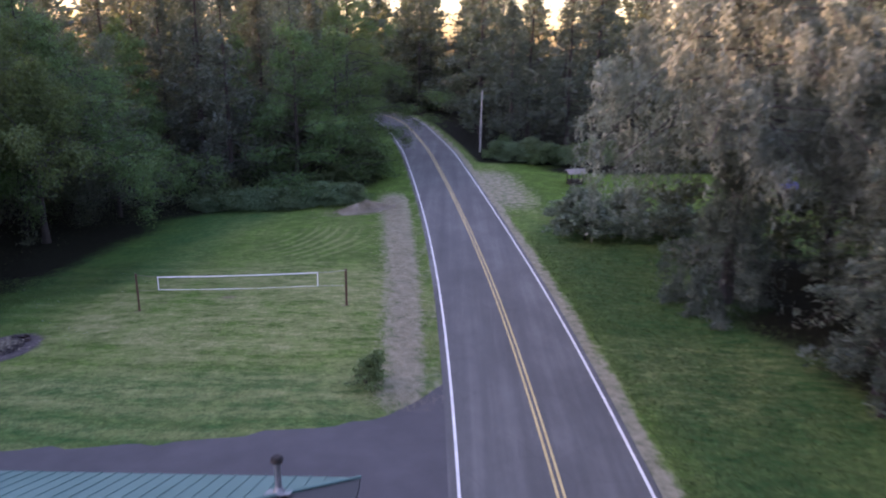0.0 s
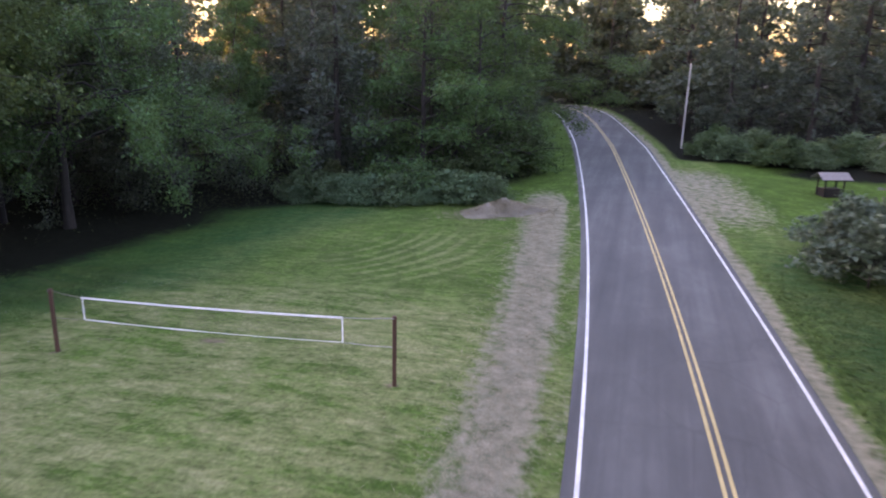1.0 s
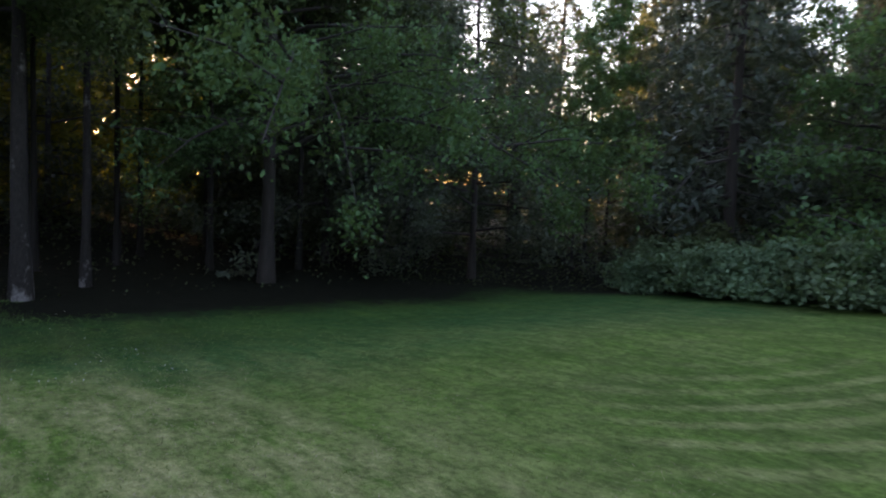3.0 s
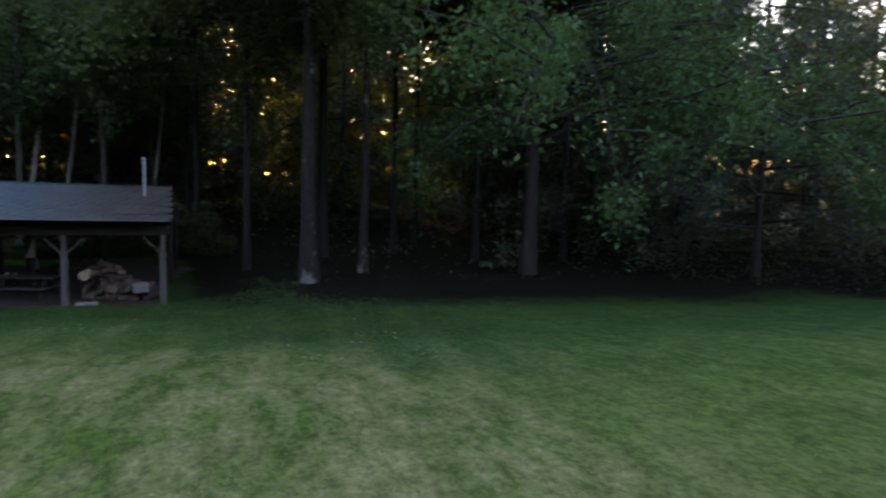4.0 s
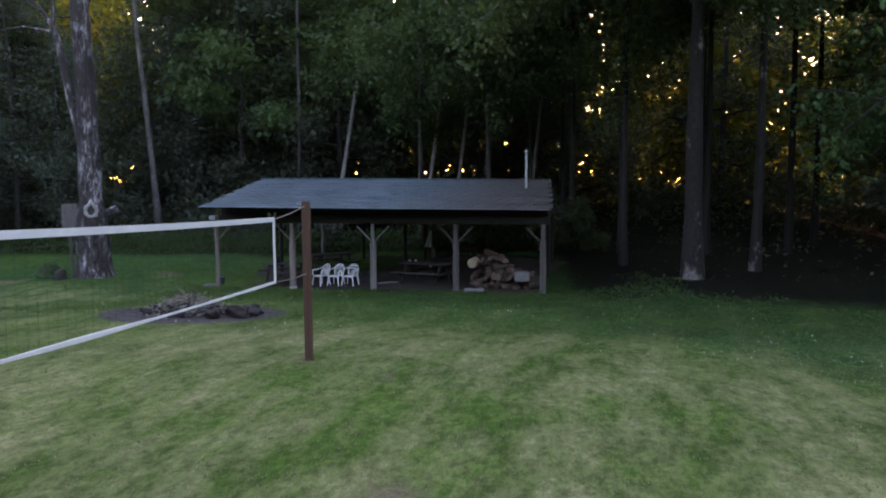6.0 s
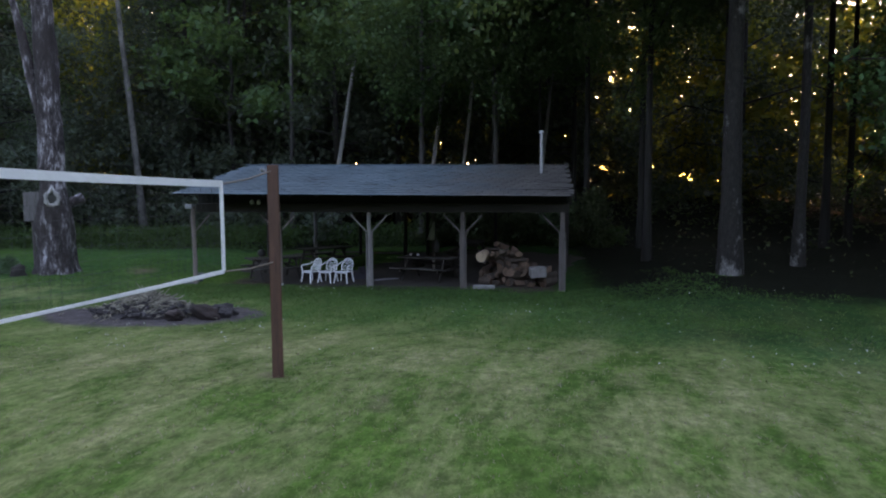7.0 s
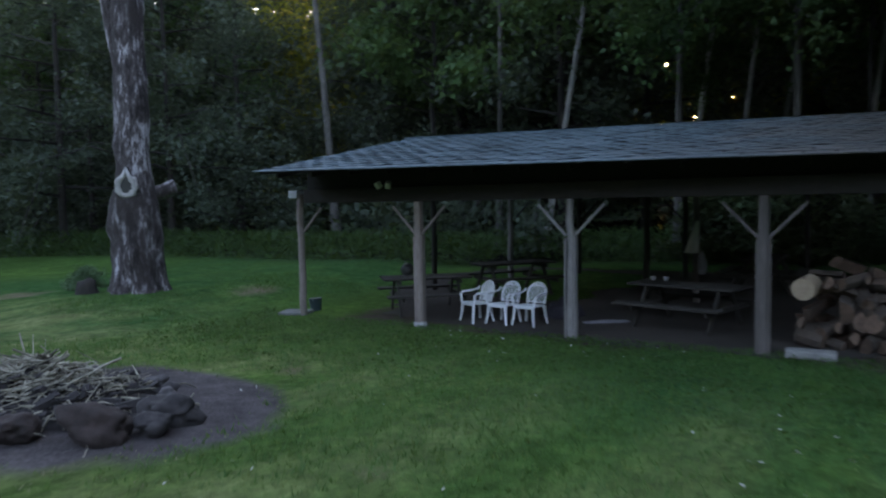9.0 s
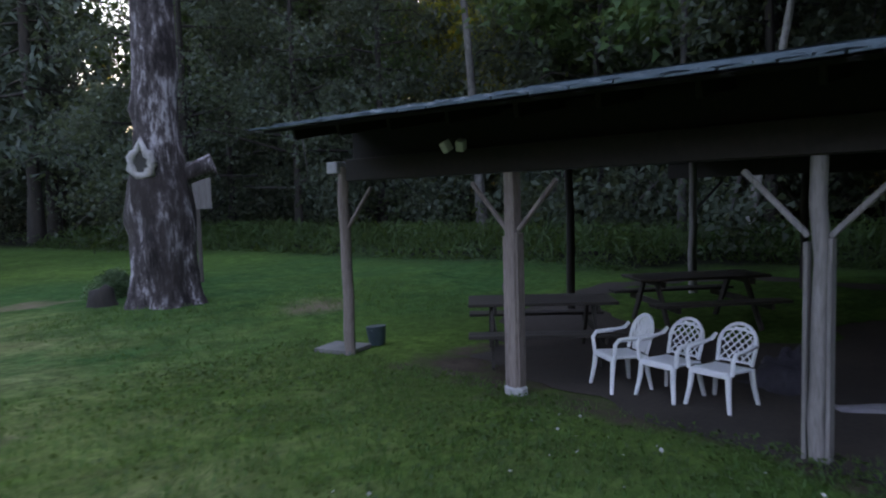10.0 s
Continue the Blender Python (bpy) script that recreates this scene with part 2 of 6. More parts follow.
M_BROWN_POST = surface("brown_stained_post", (0.050, 0.022, 0.014), (0.125, 0.056, 0.036), 3.0, 25, 0.7, 0.4, 0.006, stretch=(4, 4, 0.3))
M_METAL = surface("galvanised_metal", (0.22, 0.23, 0.25), (0.42, 0.43, 0.45), 3.0, 30, 0.5, 0.1, metal=0.8)
M_PLASTIC = surface("white_plastic", (0.54, 0.56, 0.60), (0.70, 0.72, 0.75), 3.0, 40, 0.45, 0.05, vary=0.08)
M_TABLE = surface("dark_table_timber", (0.014, 0.012, 0.010), (0.046, 0.040, 0.036), 3.0, 25, 0.85, 0.4, 0.006, stretch=(4, 0.5, 4))
M_LOG = surface("split_wood", (0.026, 0.015, 0.011), (0.135, 0.084, 0.060), 5.0, 25, 0.9, 0.8, 0.02, vary=0.7)
M_BUCKET = surface("dark_bucket_plastic", (0.018, 0.034, 0.042), (0.045, 0.072, 0.085), 3.0, 25, 0.5, 0.1)
M_NAVY = surface("dark_blue_cover", (0.010, 0.009, 0.014), (0.030, 0.026, 0.040), 3.0, 25, 0.8, 0.3)
M_PALE_LOG = surface("pale_sawn_wood", (0.22, 0.16, 0.11), (0.38, 0.29, 0.21), 5.0, 25, 0.9, 0.5, 0.01)
M_LOG_BARK = surface("log_bark", (0.022, 0.016, 0.013), (0.085, 0.062, 0.05), 5.0, 25, 0.9, 0.8, 0.02)
M_CLOTH = surface("pale_grey_cloth", (0.11, 0.11, 0.13), (0.21, 0.20, 0.23), 4.0, 40, 0.8, 0.1, vary=0)
M_TAPE = surface("white_tape", (0.62, 0.62, 0.63), (0.82, 0.82, 0.83), 4.0, 60, 0.7, 0.1, vary=0)
M_CORD = surface("dark_cord", (0.03, 0.03, 0.03), (0.06, 0.06, 0.055), 8.0, 60, 0.8, 0.0, vary=0)
M_ROPE = surface("weathered_rope", (0.13, 0.105, 0.09), (0.26, 0.21, 0.175), 8.0, 60, 0.8, 0.0, vary=0)
M_STONE = surface("fire_ring_stone", (0.03, 0.027, 0.029), (0.12, 0.108, 0.112), 2.0, 15, 0.9, 0.6, 0.02, vary=0.4)
M_SOOT = surface("charred_stone", (0.010, 0.009, 0.010), (0.045, 0.038, 0.040), 3.0, 18, 0.9, 0.8, 0.03, vary=0.3)
M_STICK = leafy("dry_brushwood", (0.012, 0.010, 0.008), (0.42, 0.385, 0.31), 0.02, 0.02, 9.0)
M_CHAR_BROWN = surface("brown_sooty_boulder", (0.010, 0.007, 0.007), (0.048, 0.031, 0.028), 3.0, 18, 0.9, 0.8, 0.03, vary=0.3)
M_OLD_CONCRETE = surface("mossy_concrete", (0.07, 0.075, 0.07), (0.19, 0.19, 0.185), 3.0, 30, 0.9, 0.4, vary=0.1)
M_PETAL = surface("clover_petals", (0.32, 0.33, 0.31), (0.48, 0.48, 0.46), 3.0, 30, 0.8, 0.0, vary=0)
M_BLOCK = surface("weathered_concrete", (0.09, 0.09, 0.092), (0.25, 0.245, 0.24), 4.0, 30, 0.9, 0.6, 0.01, vary=0.1)
M_CONCRETE = surface("pale_concrete", (0.22, 0.23, 0.24), (0.40, 0.40, 0.41), 3.0, 30, 0.9, 0.3, vary=0.1)
# Earth colour lowered to paint the shade beneath the shelter roof.
M_DIRT = surface("shade_darkened_earth", (0.009, 0.0065, 0.005), (0.042, 0.031, 0.025), 1.2, 25, 0.95, 0.6, 0.02, vary=0)
M_GREEN_ROOF = surface("green_sheet_roof", (0.05, 0.125, 0.115), (0.085, 0.175, 0.16), 0.6, 20, 0.5, 0.1, metal=0.1, vary=0)
M_SIDING = surface("grey_siding", (0.20, 0.20, 0.19), (0.30, 0.30, 0.29), 2.0, 25, 0.8, 0.2, vary=0)
M_BLUE = surface("blue_paint", (0.03, 0.05, 0.30), (0.05, 0.08, 0.42), 2.0, 20, 0.4, 0.05, vary=0)
# Iron black; also serves as painted shade on hip ends and knot.
M_BLACK = surface("black_iron_and_painted_shade", (0.012, 0.012, 0.012), (0.03, 0.03, 0.03), 4.0, 30, 0.6, 0.2, vary=0)
M_POLE = surface("grey_pole_timber", (0.26, 0.25, 0.24), (0.44, 0.43, 0.42), 2.0, 20, 0.85, 0.3, stretch=(4, 4, 0.3), vary=0)


def snag_mat():
    """Old bark: pale plates between dark furrows that run up the trunk, with moss in patches."""
    m, nt, p = base_mat("weathered_grey_bark")
    v = coords(nt, (4.2, 4.2, 1.5))
    f = noise_tex(nt, v, 1.0, 6.0, 0.72)
    fine_ = noise_tex(nt, coords(nt, (14, 14, 3.0)), 1.0, 4.0, 0.7)
    big = noise_tex(nt, coords(nt, (0.9, 0.9, 0.5)), 1.0, 3.0)
    h = maths(nt, "ADD", maths(nt, "MULTIPLY", f, 0.7), maths(nt, "MULTIPLY", fine_, 0.3))
    col = ramp(nt, h, [(0.43, (0.012, 0.009, 0.010)), (0.52, (0.070, 0.058, 0.062)), (0.60, (0.36, 0.345, 0.375))])
    col = mixc(nt, ramp(nt, big, [(0.46, (0, 0, 0)), (0.56, (0.88, 0.88, 0.88))]), col, (0.026, 0.019, 0.019))
    nt.links.new(col, p.inputs["Base Color"])
    p.inputs["Roughness"].default_value = 0.92
    bmp = nt.nodes.new("ShaderNodeBump")
    bmp.inputs["Strength"].default_value, bmp.inputs["Distance"].default_value = 1.0, 0.05
    nt.links.new(h, bmp.inputs["Height"])
    nt.links.new(bmp.outputs[0], p.inputs["Normal"])
    return m


def asphalt_mat():
    """Old asphalt: fine stone grain, wheel tracks along the road, worn and patched areas, cracks."""
    m, nt, p = base_mat("asphalt")
    grain = noise_tex(nt, coords(nt), 70.0, 3.0, 0.7)
    track = noise_tex(nt, coords(nt, (1.1, 0.03, 1)), 1.0, 3.0)
    patch = noise_tex(nt, coords(nt, (0.3, 0.14, 1)), 1.0, 5.0, 0.65)
    vo = nt.nodes.new("ShaderNodeTexVoronoi")
    vo.feature = "DISTANCE_TO_EDGE"
    vo.inputs["Scale"].default_value = 0.33
    wv = mixc(nt, 0.12, coords(nt), noise_tex(nt, coords(nt), 1.5, 4.0))
    nt.links.new(wv, vo.inputs["Vector"])
    f = maths(nt, "ADD", maths(nt, "MULTIPLY", grain, 0.3), maths(nt, "ADD", maths(nt, "MULTIPLY", track, 0.4), maths(nt, "MULTIPLY", patch, 0.4)))
    col = ramp(nt, f, [(0.40, (0.044, 0.046, 0.045)), (0.55, (0.068, 0.070, 0.067)), (0.72, (0.128, 0.130, 0.124))])
    crack = ramp(nt, vo.outputs["Distance"], [(0.0, (0.28, 0.28, 0.28)), (0.010, (0, 0, 0))])
    col = mixc(nt, crack, col, (0.03, 0.03, 0.03))
    nt.links.new(col, p.inputs["Base Color"])
    p.inputs["Roughness"].default_value = 0.85
    bmp = nt.nodes.new("ShaderNodeBump")
    bmp.inputs["Strength"].default_value, bmp.inputs["Distance"].default_value = 0.5, 0.008
    nt.links.new(grain, bmp.inputs["Height"])
    nt.links.new(bmp.outputs[0], p.inputs["Normal"])
    return m


def patchy_bark():
    """Dark bark with pale lichen patches."""
    m, nt, p = base_mat("patchy_bark")
    n1, n2 = noise_tex(nt, coords(nt, (1.6, 1.6, 0.9)), 1.3, 5.0, 0.7), noise_tex(nt, coords(nt, (4, 4, 1.2)), 5.0, 4.0, 0.7)
    at = nt.nodes.new("ShaderNodeTexCoord")
    sep = nt.nodes.new("ShaderNodeSeparateXYZ")
    nt.links.new(at.outputs["Object"], sep.inputs[0])
    low = maths(nt, "MINIMUM", maths(nt, "MAXIMUM", maths(nt, "MULTIPLY", maths(nt, "ADD", maths(nt, "MULTIPLY", sep.outputs["Z"], -1.0), 2.4), 0.04), 0.0), 0.12)
    n1 = maths(nt, "ADD", n1, low)
    dark_ = ramp(nt, n2, [(0.35, (0.004, 0.0035, 0.003)), (0.65, (0.021, 0.018, 0.016))])
    pale_ = ramp(nt, n2, [(0.35, (0.045, 0.042, 0.040)), (0.65, (0.22, 0.215, 0.215))])
    nt.links.new(mixc(nt, ramp(nt, n1, [(0.595, (0, 0, 0)), (0.68, (1, 1, 1))]), dark_, pale_), p.inputs["Base Color"])
    p.inputs["Roughness"].default_value = 0.9
    bmp = nt.nodes.new("ShaderNodeBump")
    bmp.inputs["Strength"].default_value, bmp.inputs["Distance"].default_value = 0.8, 0.03
    nt.links.new(n2, bmp.inputs["Height"])
    nt.links.new(bmp.outputs[0], p.inputs["Normal"])
    return m


def shingle_mat():
    """Blue-grey shingles, browner with moss and dirt towards the north end."""
    m, nt, p = base_mat("blue_grey_shingle")
    g = nt.nodes.new("ShaderNodeNewGeometry")
    sep = nt.nodes.new("ShaderNodeSeparateXYZ")
    nt.links.new(g.outputs["Position"], sep.inputs[0])
    oi = nt.nodes.new("ShaderNodeObjectInfo")
    big, small = noise_tex(nt, g.outputs["Position"], 0.9, 5.0, 0.7), noise_tex(nt, g.outputs["Position"], 24.0, 3.0)
    f = maths(nt, "ADD", maths(nt, "MULTIPLY", big, 0.55), maths(nt, "ADD", maths(nt, "MULTIPLY", small, 0.35), maths(nt, "MULTIPLY", oi.outputs["Random"], 0.1)))
    blue = ramp(nt, f, [(0.35, (0.036, 0.060, 0.076)), (0.65, (0.100, 0.150, 0.182))])
    brown = ramp(nt, f, [(0.35, (0.030, 0.025, 0.023)), (0.65, (0.088, 0.077, 0.070))])
    k = maths(nt, "ADD", maths(nt, "MULTIPLY", maths(nt, "ADD", sep.outputs["Y"], -38.6), 0.26), maths(nt, "ADD", maths(nt, "MULTIPLY", big, 2.0), -1.0))
    k = maths(nt, "MINIMUM", maths(nt, "MAXIMUM", k, 0.0), 0.9)
    nt.links.new(mixc(nt, k, blue, brown), p.inputs["Base Color"])
    p.inputs["Roughness"].default_value = 0.72
    bmp = nt.nodes.new("ShaderNodeBump")
    bmp.inputs["Strength"].default_value, bmp.inputs["Distance"].default_value = 0.4, 0.006
    nt.links.new(small, bmp.inputs["Height"])
    nt.links.new(bmp.outputs[0], p.inputs["Normal"])
    return m


M_SHINGLE, M_PATCH_BARK = shingle_mat(), patchy_bark()
M_KNOT = surface("pale_dead_wood", (0.13, 0.125, 0.125), (0.42, 0.405, 0.405), 4.0, 25, 0.9, 0.4)
M_HAY = surface("dead_hay", (0.12, 0.11, 0.085), (0.30, 0.27, 0.22), 1.5, 18, 0.95, 0.8, 0.04, vary=0)
M_SNAG, M_ASPHALT = snag_mat(), asphalt_mat()


# ---- geometry helpers ----
class Geo:
    """Collects vertices and faces of one mesh."""

    def __init__(self):
        self.v, self.f, self.smooth = [], [], []

    def add(self, verts, faces, smooth=False):
        k = len(self.v)
        self.v.extend(tuple(p) for p in verts)
        self.f.extend(tuple(i + k for i in q) for q in faces)
        self.smooth.extend([smooth] * len(faces))
        return self

    def box(self, size, m=None, bevel=0.0):
        bm = bmesh.new()
        bmesh.ops.create_cube(bm, size=1.0)
        for p in bm.verts:
            p.co = Vector((p.co.x * size[0], p.co.y * size[1], p.co.z * size[2]))
        if bevel:
            bmesh.ops.bevel(bm, geom=bm.edges[:], offset=bevel, segments=1, affect="EDGES")
        bm.verts.index_update()
        m = m or Matrix()
        self.add([m @ p.co for p in bm.verts], [[p.index for p in q.verts] for q in bm.faces])
        bm.free()
        return self

    def tube(self, pts, radii, seg=8, rng=None, wob=0.0, caps=True, smooth=True):
        pts = [Vector(p) for p in pts]
        n = len(pts)
        shape = [1 + (rng.uniform(-wob, wob) if rng is not None else 0) for _ in range(seg)]
        verts, faces = [], []
        for i, p in enumerate(pts):
            d = (pts[min(i + 1, n - 1)] - pts[max(i - 1, 0)]).normalized()
            u = d.cross(Vector((0.3, 1, 0.1) if abs(d.y) < 0.9 else (1, 0, 0))).normalized()
            w = d.cross(u)
            for k in range(seg):
                b = 2 * math.pi * k / seg
                r = radii[i] * shape[k] * (1 + (rng.uniform(-wob, wob) * 0.5 if rng is not None else 0))
                verts.append(p + (u * math.cos(b) + w * math.sin(b)) * r)
        for i in range(n - 1):
            for k in range(seg):
                k2 = (k + 1) % seg
                faces.append((i * seg + k, i * seg + k2, (i + 1) * seg + k2, (i + 1) * seg + k))
        self.add(verts, faces, smooth)
        if caps:
            self.add(verts[:seg], [tuple(range(seg - 1, -1, -1))])
            self.add(verts[-seg:], [tuple(range(seg))])
        return self

    def mesh(self, name):
        me = bpy.data.meshes.new(name)
        me.from_pydata(self.v, [], self.f)
        me.polygons.foreach_set("use_smooth", self.smooth)
        me.update()
        return me


def part(name, geo, material, parent=None, label="", m=None):
    me = geo if isinstance(geo, bpy.types.Mesh) else geo.mesh(name)
    if material and not me.materials:
        me.materials.append(material)
    ob = new(name, me)
    if m is not None:
        ob.matrix_basis = m
    if parent:
        ob.parent = parent
    if label:
        tagged(ob, label)
    return ob


def thing(name, m, label, category, group="", kind=""):
    ob = new(name)
    ob.empty_display_size = 0.2
    ob.matrix_basis = m
    return tagged(ob, label, category, group, kind)


def rebase(ob, x, y, turn=0.0, keep=()):
    """Moves a thing's origin to its foot and turns its parts about it, but for those named in keep."""
    back, spun = Matrix.Translation((-x, -y, 0)), pose(0, 0, 0, 0, 0, turn)
    for c in ob.children:
        stays = c.name.split(".")[0] in keep
        c.matrix_basis = back @ c.matrix_basis if stays else spun @ back @ c.matrix_basis
    ob.matrix_basis = pose(x, y, 0)


def quads_mesh(name, verts, material, per=4):
    """One mesh of many loose polygons of the same corner count, from an array (n * per, 3)."""
    verts = np.asarray(verts, np.float32)
    n = len(verts) // per
    me = bpy.data.meshes.new(name)
    me.vertices.add(n * per)
    me.vertices.foreach_set("co", verts.ravel())
    me.loops.add(n * per)
    me.loops.foreach_set("vertex_index", np.arange(n * per, dtype=np.int32))
    me.polygons.add(n)
    me.polygons.foreach_set("loop_start", np.arange(0, n * per, per, dtype=np.int32))
    me.polygons.foreach_set("loop_total", np.full(n, per, np.int32))
    me.update()
    me.materials.append(material)
    return me


def leaf_quads(rng, c, size, droop=0.3, slim=0.55, flat=0.4, tri=False):
    """Pointed leaves round the centres c: the corners of one kite each."""
    n = len(c)
    u = rng.normal(size=(n, 3))
    u[:, 2] = u[:, 2] * (1 - flat) - droop * 1.5
    u /= np.linalg.norm(u, axis=1, keepdims=True) + 1e-9
    w = rng.normal(size=(n, 3))
    w[:, 2] *= 0.6
    w -= (w * u).sum(1, keepdims=True) * u
    w /= np.linalg.norm(w, axis=1, keepdims=True) + 1e-9
    s = (np.asarray(size) * rng.uniform(0.6, 1.3, n))[:, None]
    if tri:
        return np.stack([c - u * s * 0.5 + w * s * slim * 0.5, c - u * s * 0.4 - w * s * slim * 0.5, c + u * s * 0.6], 1).reshape(-1, 3)
    return np.stack([c - u * s * 0.5, c + w * s * slim * 0.5 + u * s * 0.05, c + u * s * 0.5, c - w * s * slim * 0.5 + u * s * 0.05], 1).reshape(-1, 3)


def smooth01(x, a_, b_):
    t = np.clip((np.asarray(x, float) - a_) / (b_ - a_), 0, 1)
    return t * t * (3 - 2 * t)


# ---- lie of the land ----
def road_x(y):
    y = np.asarray(y, float)
    k = np.clip(y, 5.8, 128)
    return 6.243 + 0.01011 * k - 0.000876 * k * k - 0.214 * np.clip(y - 128, 0, None) - 0.006 * np.clip(y - 134, 0, None) ** 2


def land(x, y):
    """Height of the ground: the lawn falls gently from the road to the shelter; the road climbs ahead."""
    x, y = np.asarray(x, float), np.asarray(y, float)
    z = np.interp(x, [-75, -45, -36, -30, -27.5, -23, -17, -4, 1, 11, 16, 40, 90], [0.9, 0.25, 0.1, 0.0, 0.0, 0.28, 0.72, 1.14, 1.03, 1.0, 0.75, 1.0, 3.0])
    rise = 0.0009 * np.clip(y - 50, 0, 45) ** 2 + 0.032 * np.clip(y - 95, 0, 28)
    z = z + rise * smooth01(x, -34, -6)
    z = z + 0.3 * smooth01(-x, 24, 28) * (1 - smooth01(-x, 36, 44)) * (smooth01(-y, -31.8, -28.5) + smooth01(y, 44.5, 48))
    z = z + 0.09 * np.clip(-x - 50, 0, 70) * smooth01(y, -70, -40) * (1 - smooth01(y, 46, 80))
    bump = 0.05 * np.sin(x * 0.53 + 1.3) * np.sin(y * 0.41) * smooth01(np.abs(x - road_x(y)), 5, 9) * (1 - smooth01(x, -33, -26) * (1 - smooth01(x, -25, -22)))
    return z + bump


def land1(x, y):
    return float(land(x, y))


EDGE = [(-14, 130), (-8.5, 96), (-6.6, 80), (-9.3, 73.6), (-14.9, 71.2), (-20, 69.3), (-25, 67), (-28, 63.5), (-29.5, 58), (-30, 50), (-31, 46.5), (-40.5, 45), (-41.5, 40), (-41, 34), (-38, 31), (-36.5, 27.5), (-35.5, 22), (-33, 12), (-30, 0), (-24, -30)]


def wood_depth(x, y):
    """Metres inside the western woods (negative on the lawn)."""
    pts = np.array(EDGE, float)
    poly = np.vstack([pts, [(-400, -30), (-400, 400), (-14, 400)]])
    x, y = np.asarray(x, float), np.asarray(y, float)
    inside = np.zeros(x.shape, bool)
    dist = np.full(x.shape, 1e9)
    for i in range(len(poly)):
        (x0, y0), (x1, y1) = poly[i], poly[(i + 1) % len(poly)]
        cross = ((y0 > y) != (y1 > y)) & (x < (x1 - x0) * (y - y0) / (y1 - y0 + 1e-12) + x0)
        inside ^= cross
        if i < len(pts) - 1:
            t = np.clip(((x - x0) * (x1 - x0) + (y - y0) * (y1 - y0)) / ((x1 - x0) ** 2 + (y1 - y0) ** 2), 0, 1)
            dist = np.minimum(dist, np.hypot(x - x0 - t * (x1 - x0), y - y0 - t * (y1 - y0)))
    return np.where(inside, dist, -dist)


def make_ground():
    near_x = np.concatenate([np.arange(-1500, -80, 142), np.arange(-80, -46, 2.0), np.arange(-46, 30, 0.5), np.arange(30, 90, 4.0), np.arange(90, 1600, 150)])
    near_y = np.concatenate([np.arange(-1500, -20, 148), np.arange(-20, 12, 2.0), np.arange(12, 100, 0.5), np.arange(100, 200, 4.0), np.arange(200, 1600, 140)])
    X, Y = np.meshgrid(near_x, near_y)
    Z = land(X, Y)
    nx, ny = len(near_x), len(near_y)
    idx = np.arange(nx * ny).reshape(ny, nx)
    f = np.stack([idx[:-1, :-1], idx[:-1, 1:], idx[1:, 1:], idx[1:, :-1]], -1).reshape(-1, 4)
    me = bpy.data.meshes.new("ground")
    me.from_pydata(np.stack([X, Y, Z], -1).reshape(-1, 3).tolist(), [], f.tolist())
    me.polygons.foreach_set("use_smooth", np.ones(len(f), bool))
    me.materials.append(M_TURF)
    off = X - road_x(Y)
    wd = wood_depth(X, Y)
    east = smooth01(off + 1.3 * np.sin(Y * 0.37) + 0.9 * np.sin(Y * 0.83 + X * 0.3), 12, 18) * (1 - smooth01(Y, 52, 58) * (1 - smooth01(Y, 84, 88)))
    # The dark leafy floor is spread out to where tree shade falls.
    litter_shade = np.maximum(smooth01(wd + 3.3 * smooth01(Y, 42, 46) * (1 - smooth01(Y, 61, 66)), -4.5, 3.5), east * 0.8)
    litter_shade = np.maximum(litter_shade, smooth01(Y, 89, 92) * smooth01(off, 4.2, 6.5))
    litter_shade = np.maximum(litter_shade, smooth01(Y, 150, 170))
    # Dark patches here stand in for canopy shade on the lawn.
    litter_shade = np.maximum(litter_shade, 0.42 * smooth01(Y - 0.3 * (X + 26) + 0.5 * np.sin(X * 0.9), 41.8, 44.6) * smooth01(-X, 18, 22) * (1 - smooth01(Y, 50, 56)))
    strip = 0.85 * smooth01(-off, 4.2, 5.6) * (1 - smooth01(-off, 5.9 + 0.02 * (Y - 40), 8.5 + 0.02 * (Y - 40))) * smooth01(Y, 26, 30) * (1 - smooth01(Y, 70, 78))
    verge = smooth01(off, 3.1, 3.5) * (1 - smooth01(off, 4.1, 4.8)) * 0.85 + smooth01(-off, 3.6, 3.95) * (1 - smooth01(-off, 4.2, 4.5)) * 0.4
    mound = 1 - smooth01(np.hypot((X + 6.0) / 2.4, (Y - 66.6 - 0.35 * (X + 6)) / 1.1), 0.4, 1.3)
    pad = smooth01(off, 3.4, 4.2) * (1 - smooth01(off, 6, 12)) * smooth01(Y, 62, 74) * (1 - smooth01(Y, 83, 90)) * 0.66
    stones = np.clip(np.maximum.reduce([strip, verge, pad]), 0, 1)
    dry = (1 - smooth01(np.hypot((X + 10) / 13.2, (Y - 41.5) / 9.6), 0.72, 1.06)) * 0.95
    dry = np.maximum(dry, 0.5 * smooth01(X, -30.5, -25) * (1 - smooth01(Y, 36, 40)) * smooth01(Y, 26, 29))
    dry = np.maximum(dry, 0.28 * smooth01(X, -24, -16) * (1 - smooth01(Y, 66, 72)) * (1 - litter_shade))
    dry = np.maximum(dry, 0.5 * smooth01(off, 4, 5) * (1 - smooth01(off, 8, 9)) * smooth01(Y, 66, 76))
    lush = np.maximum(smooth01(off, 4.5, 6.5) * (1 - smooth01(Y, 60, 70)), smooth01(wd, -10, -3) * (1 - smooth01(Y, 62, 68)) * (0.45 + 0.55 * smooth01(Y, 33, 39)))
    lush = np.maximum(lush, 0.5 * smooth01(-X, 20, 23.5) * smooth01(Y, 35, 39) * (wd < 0))
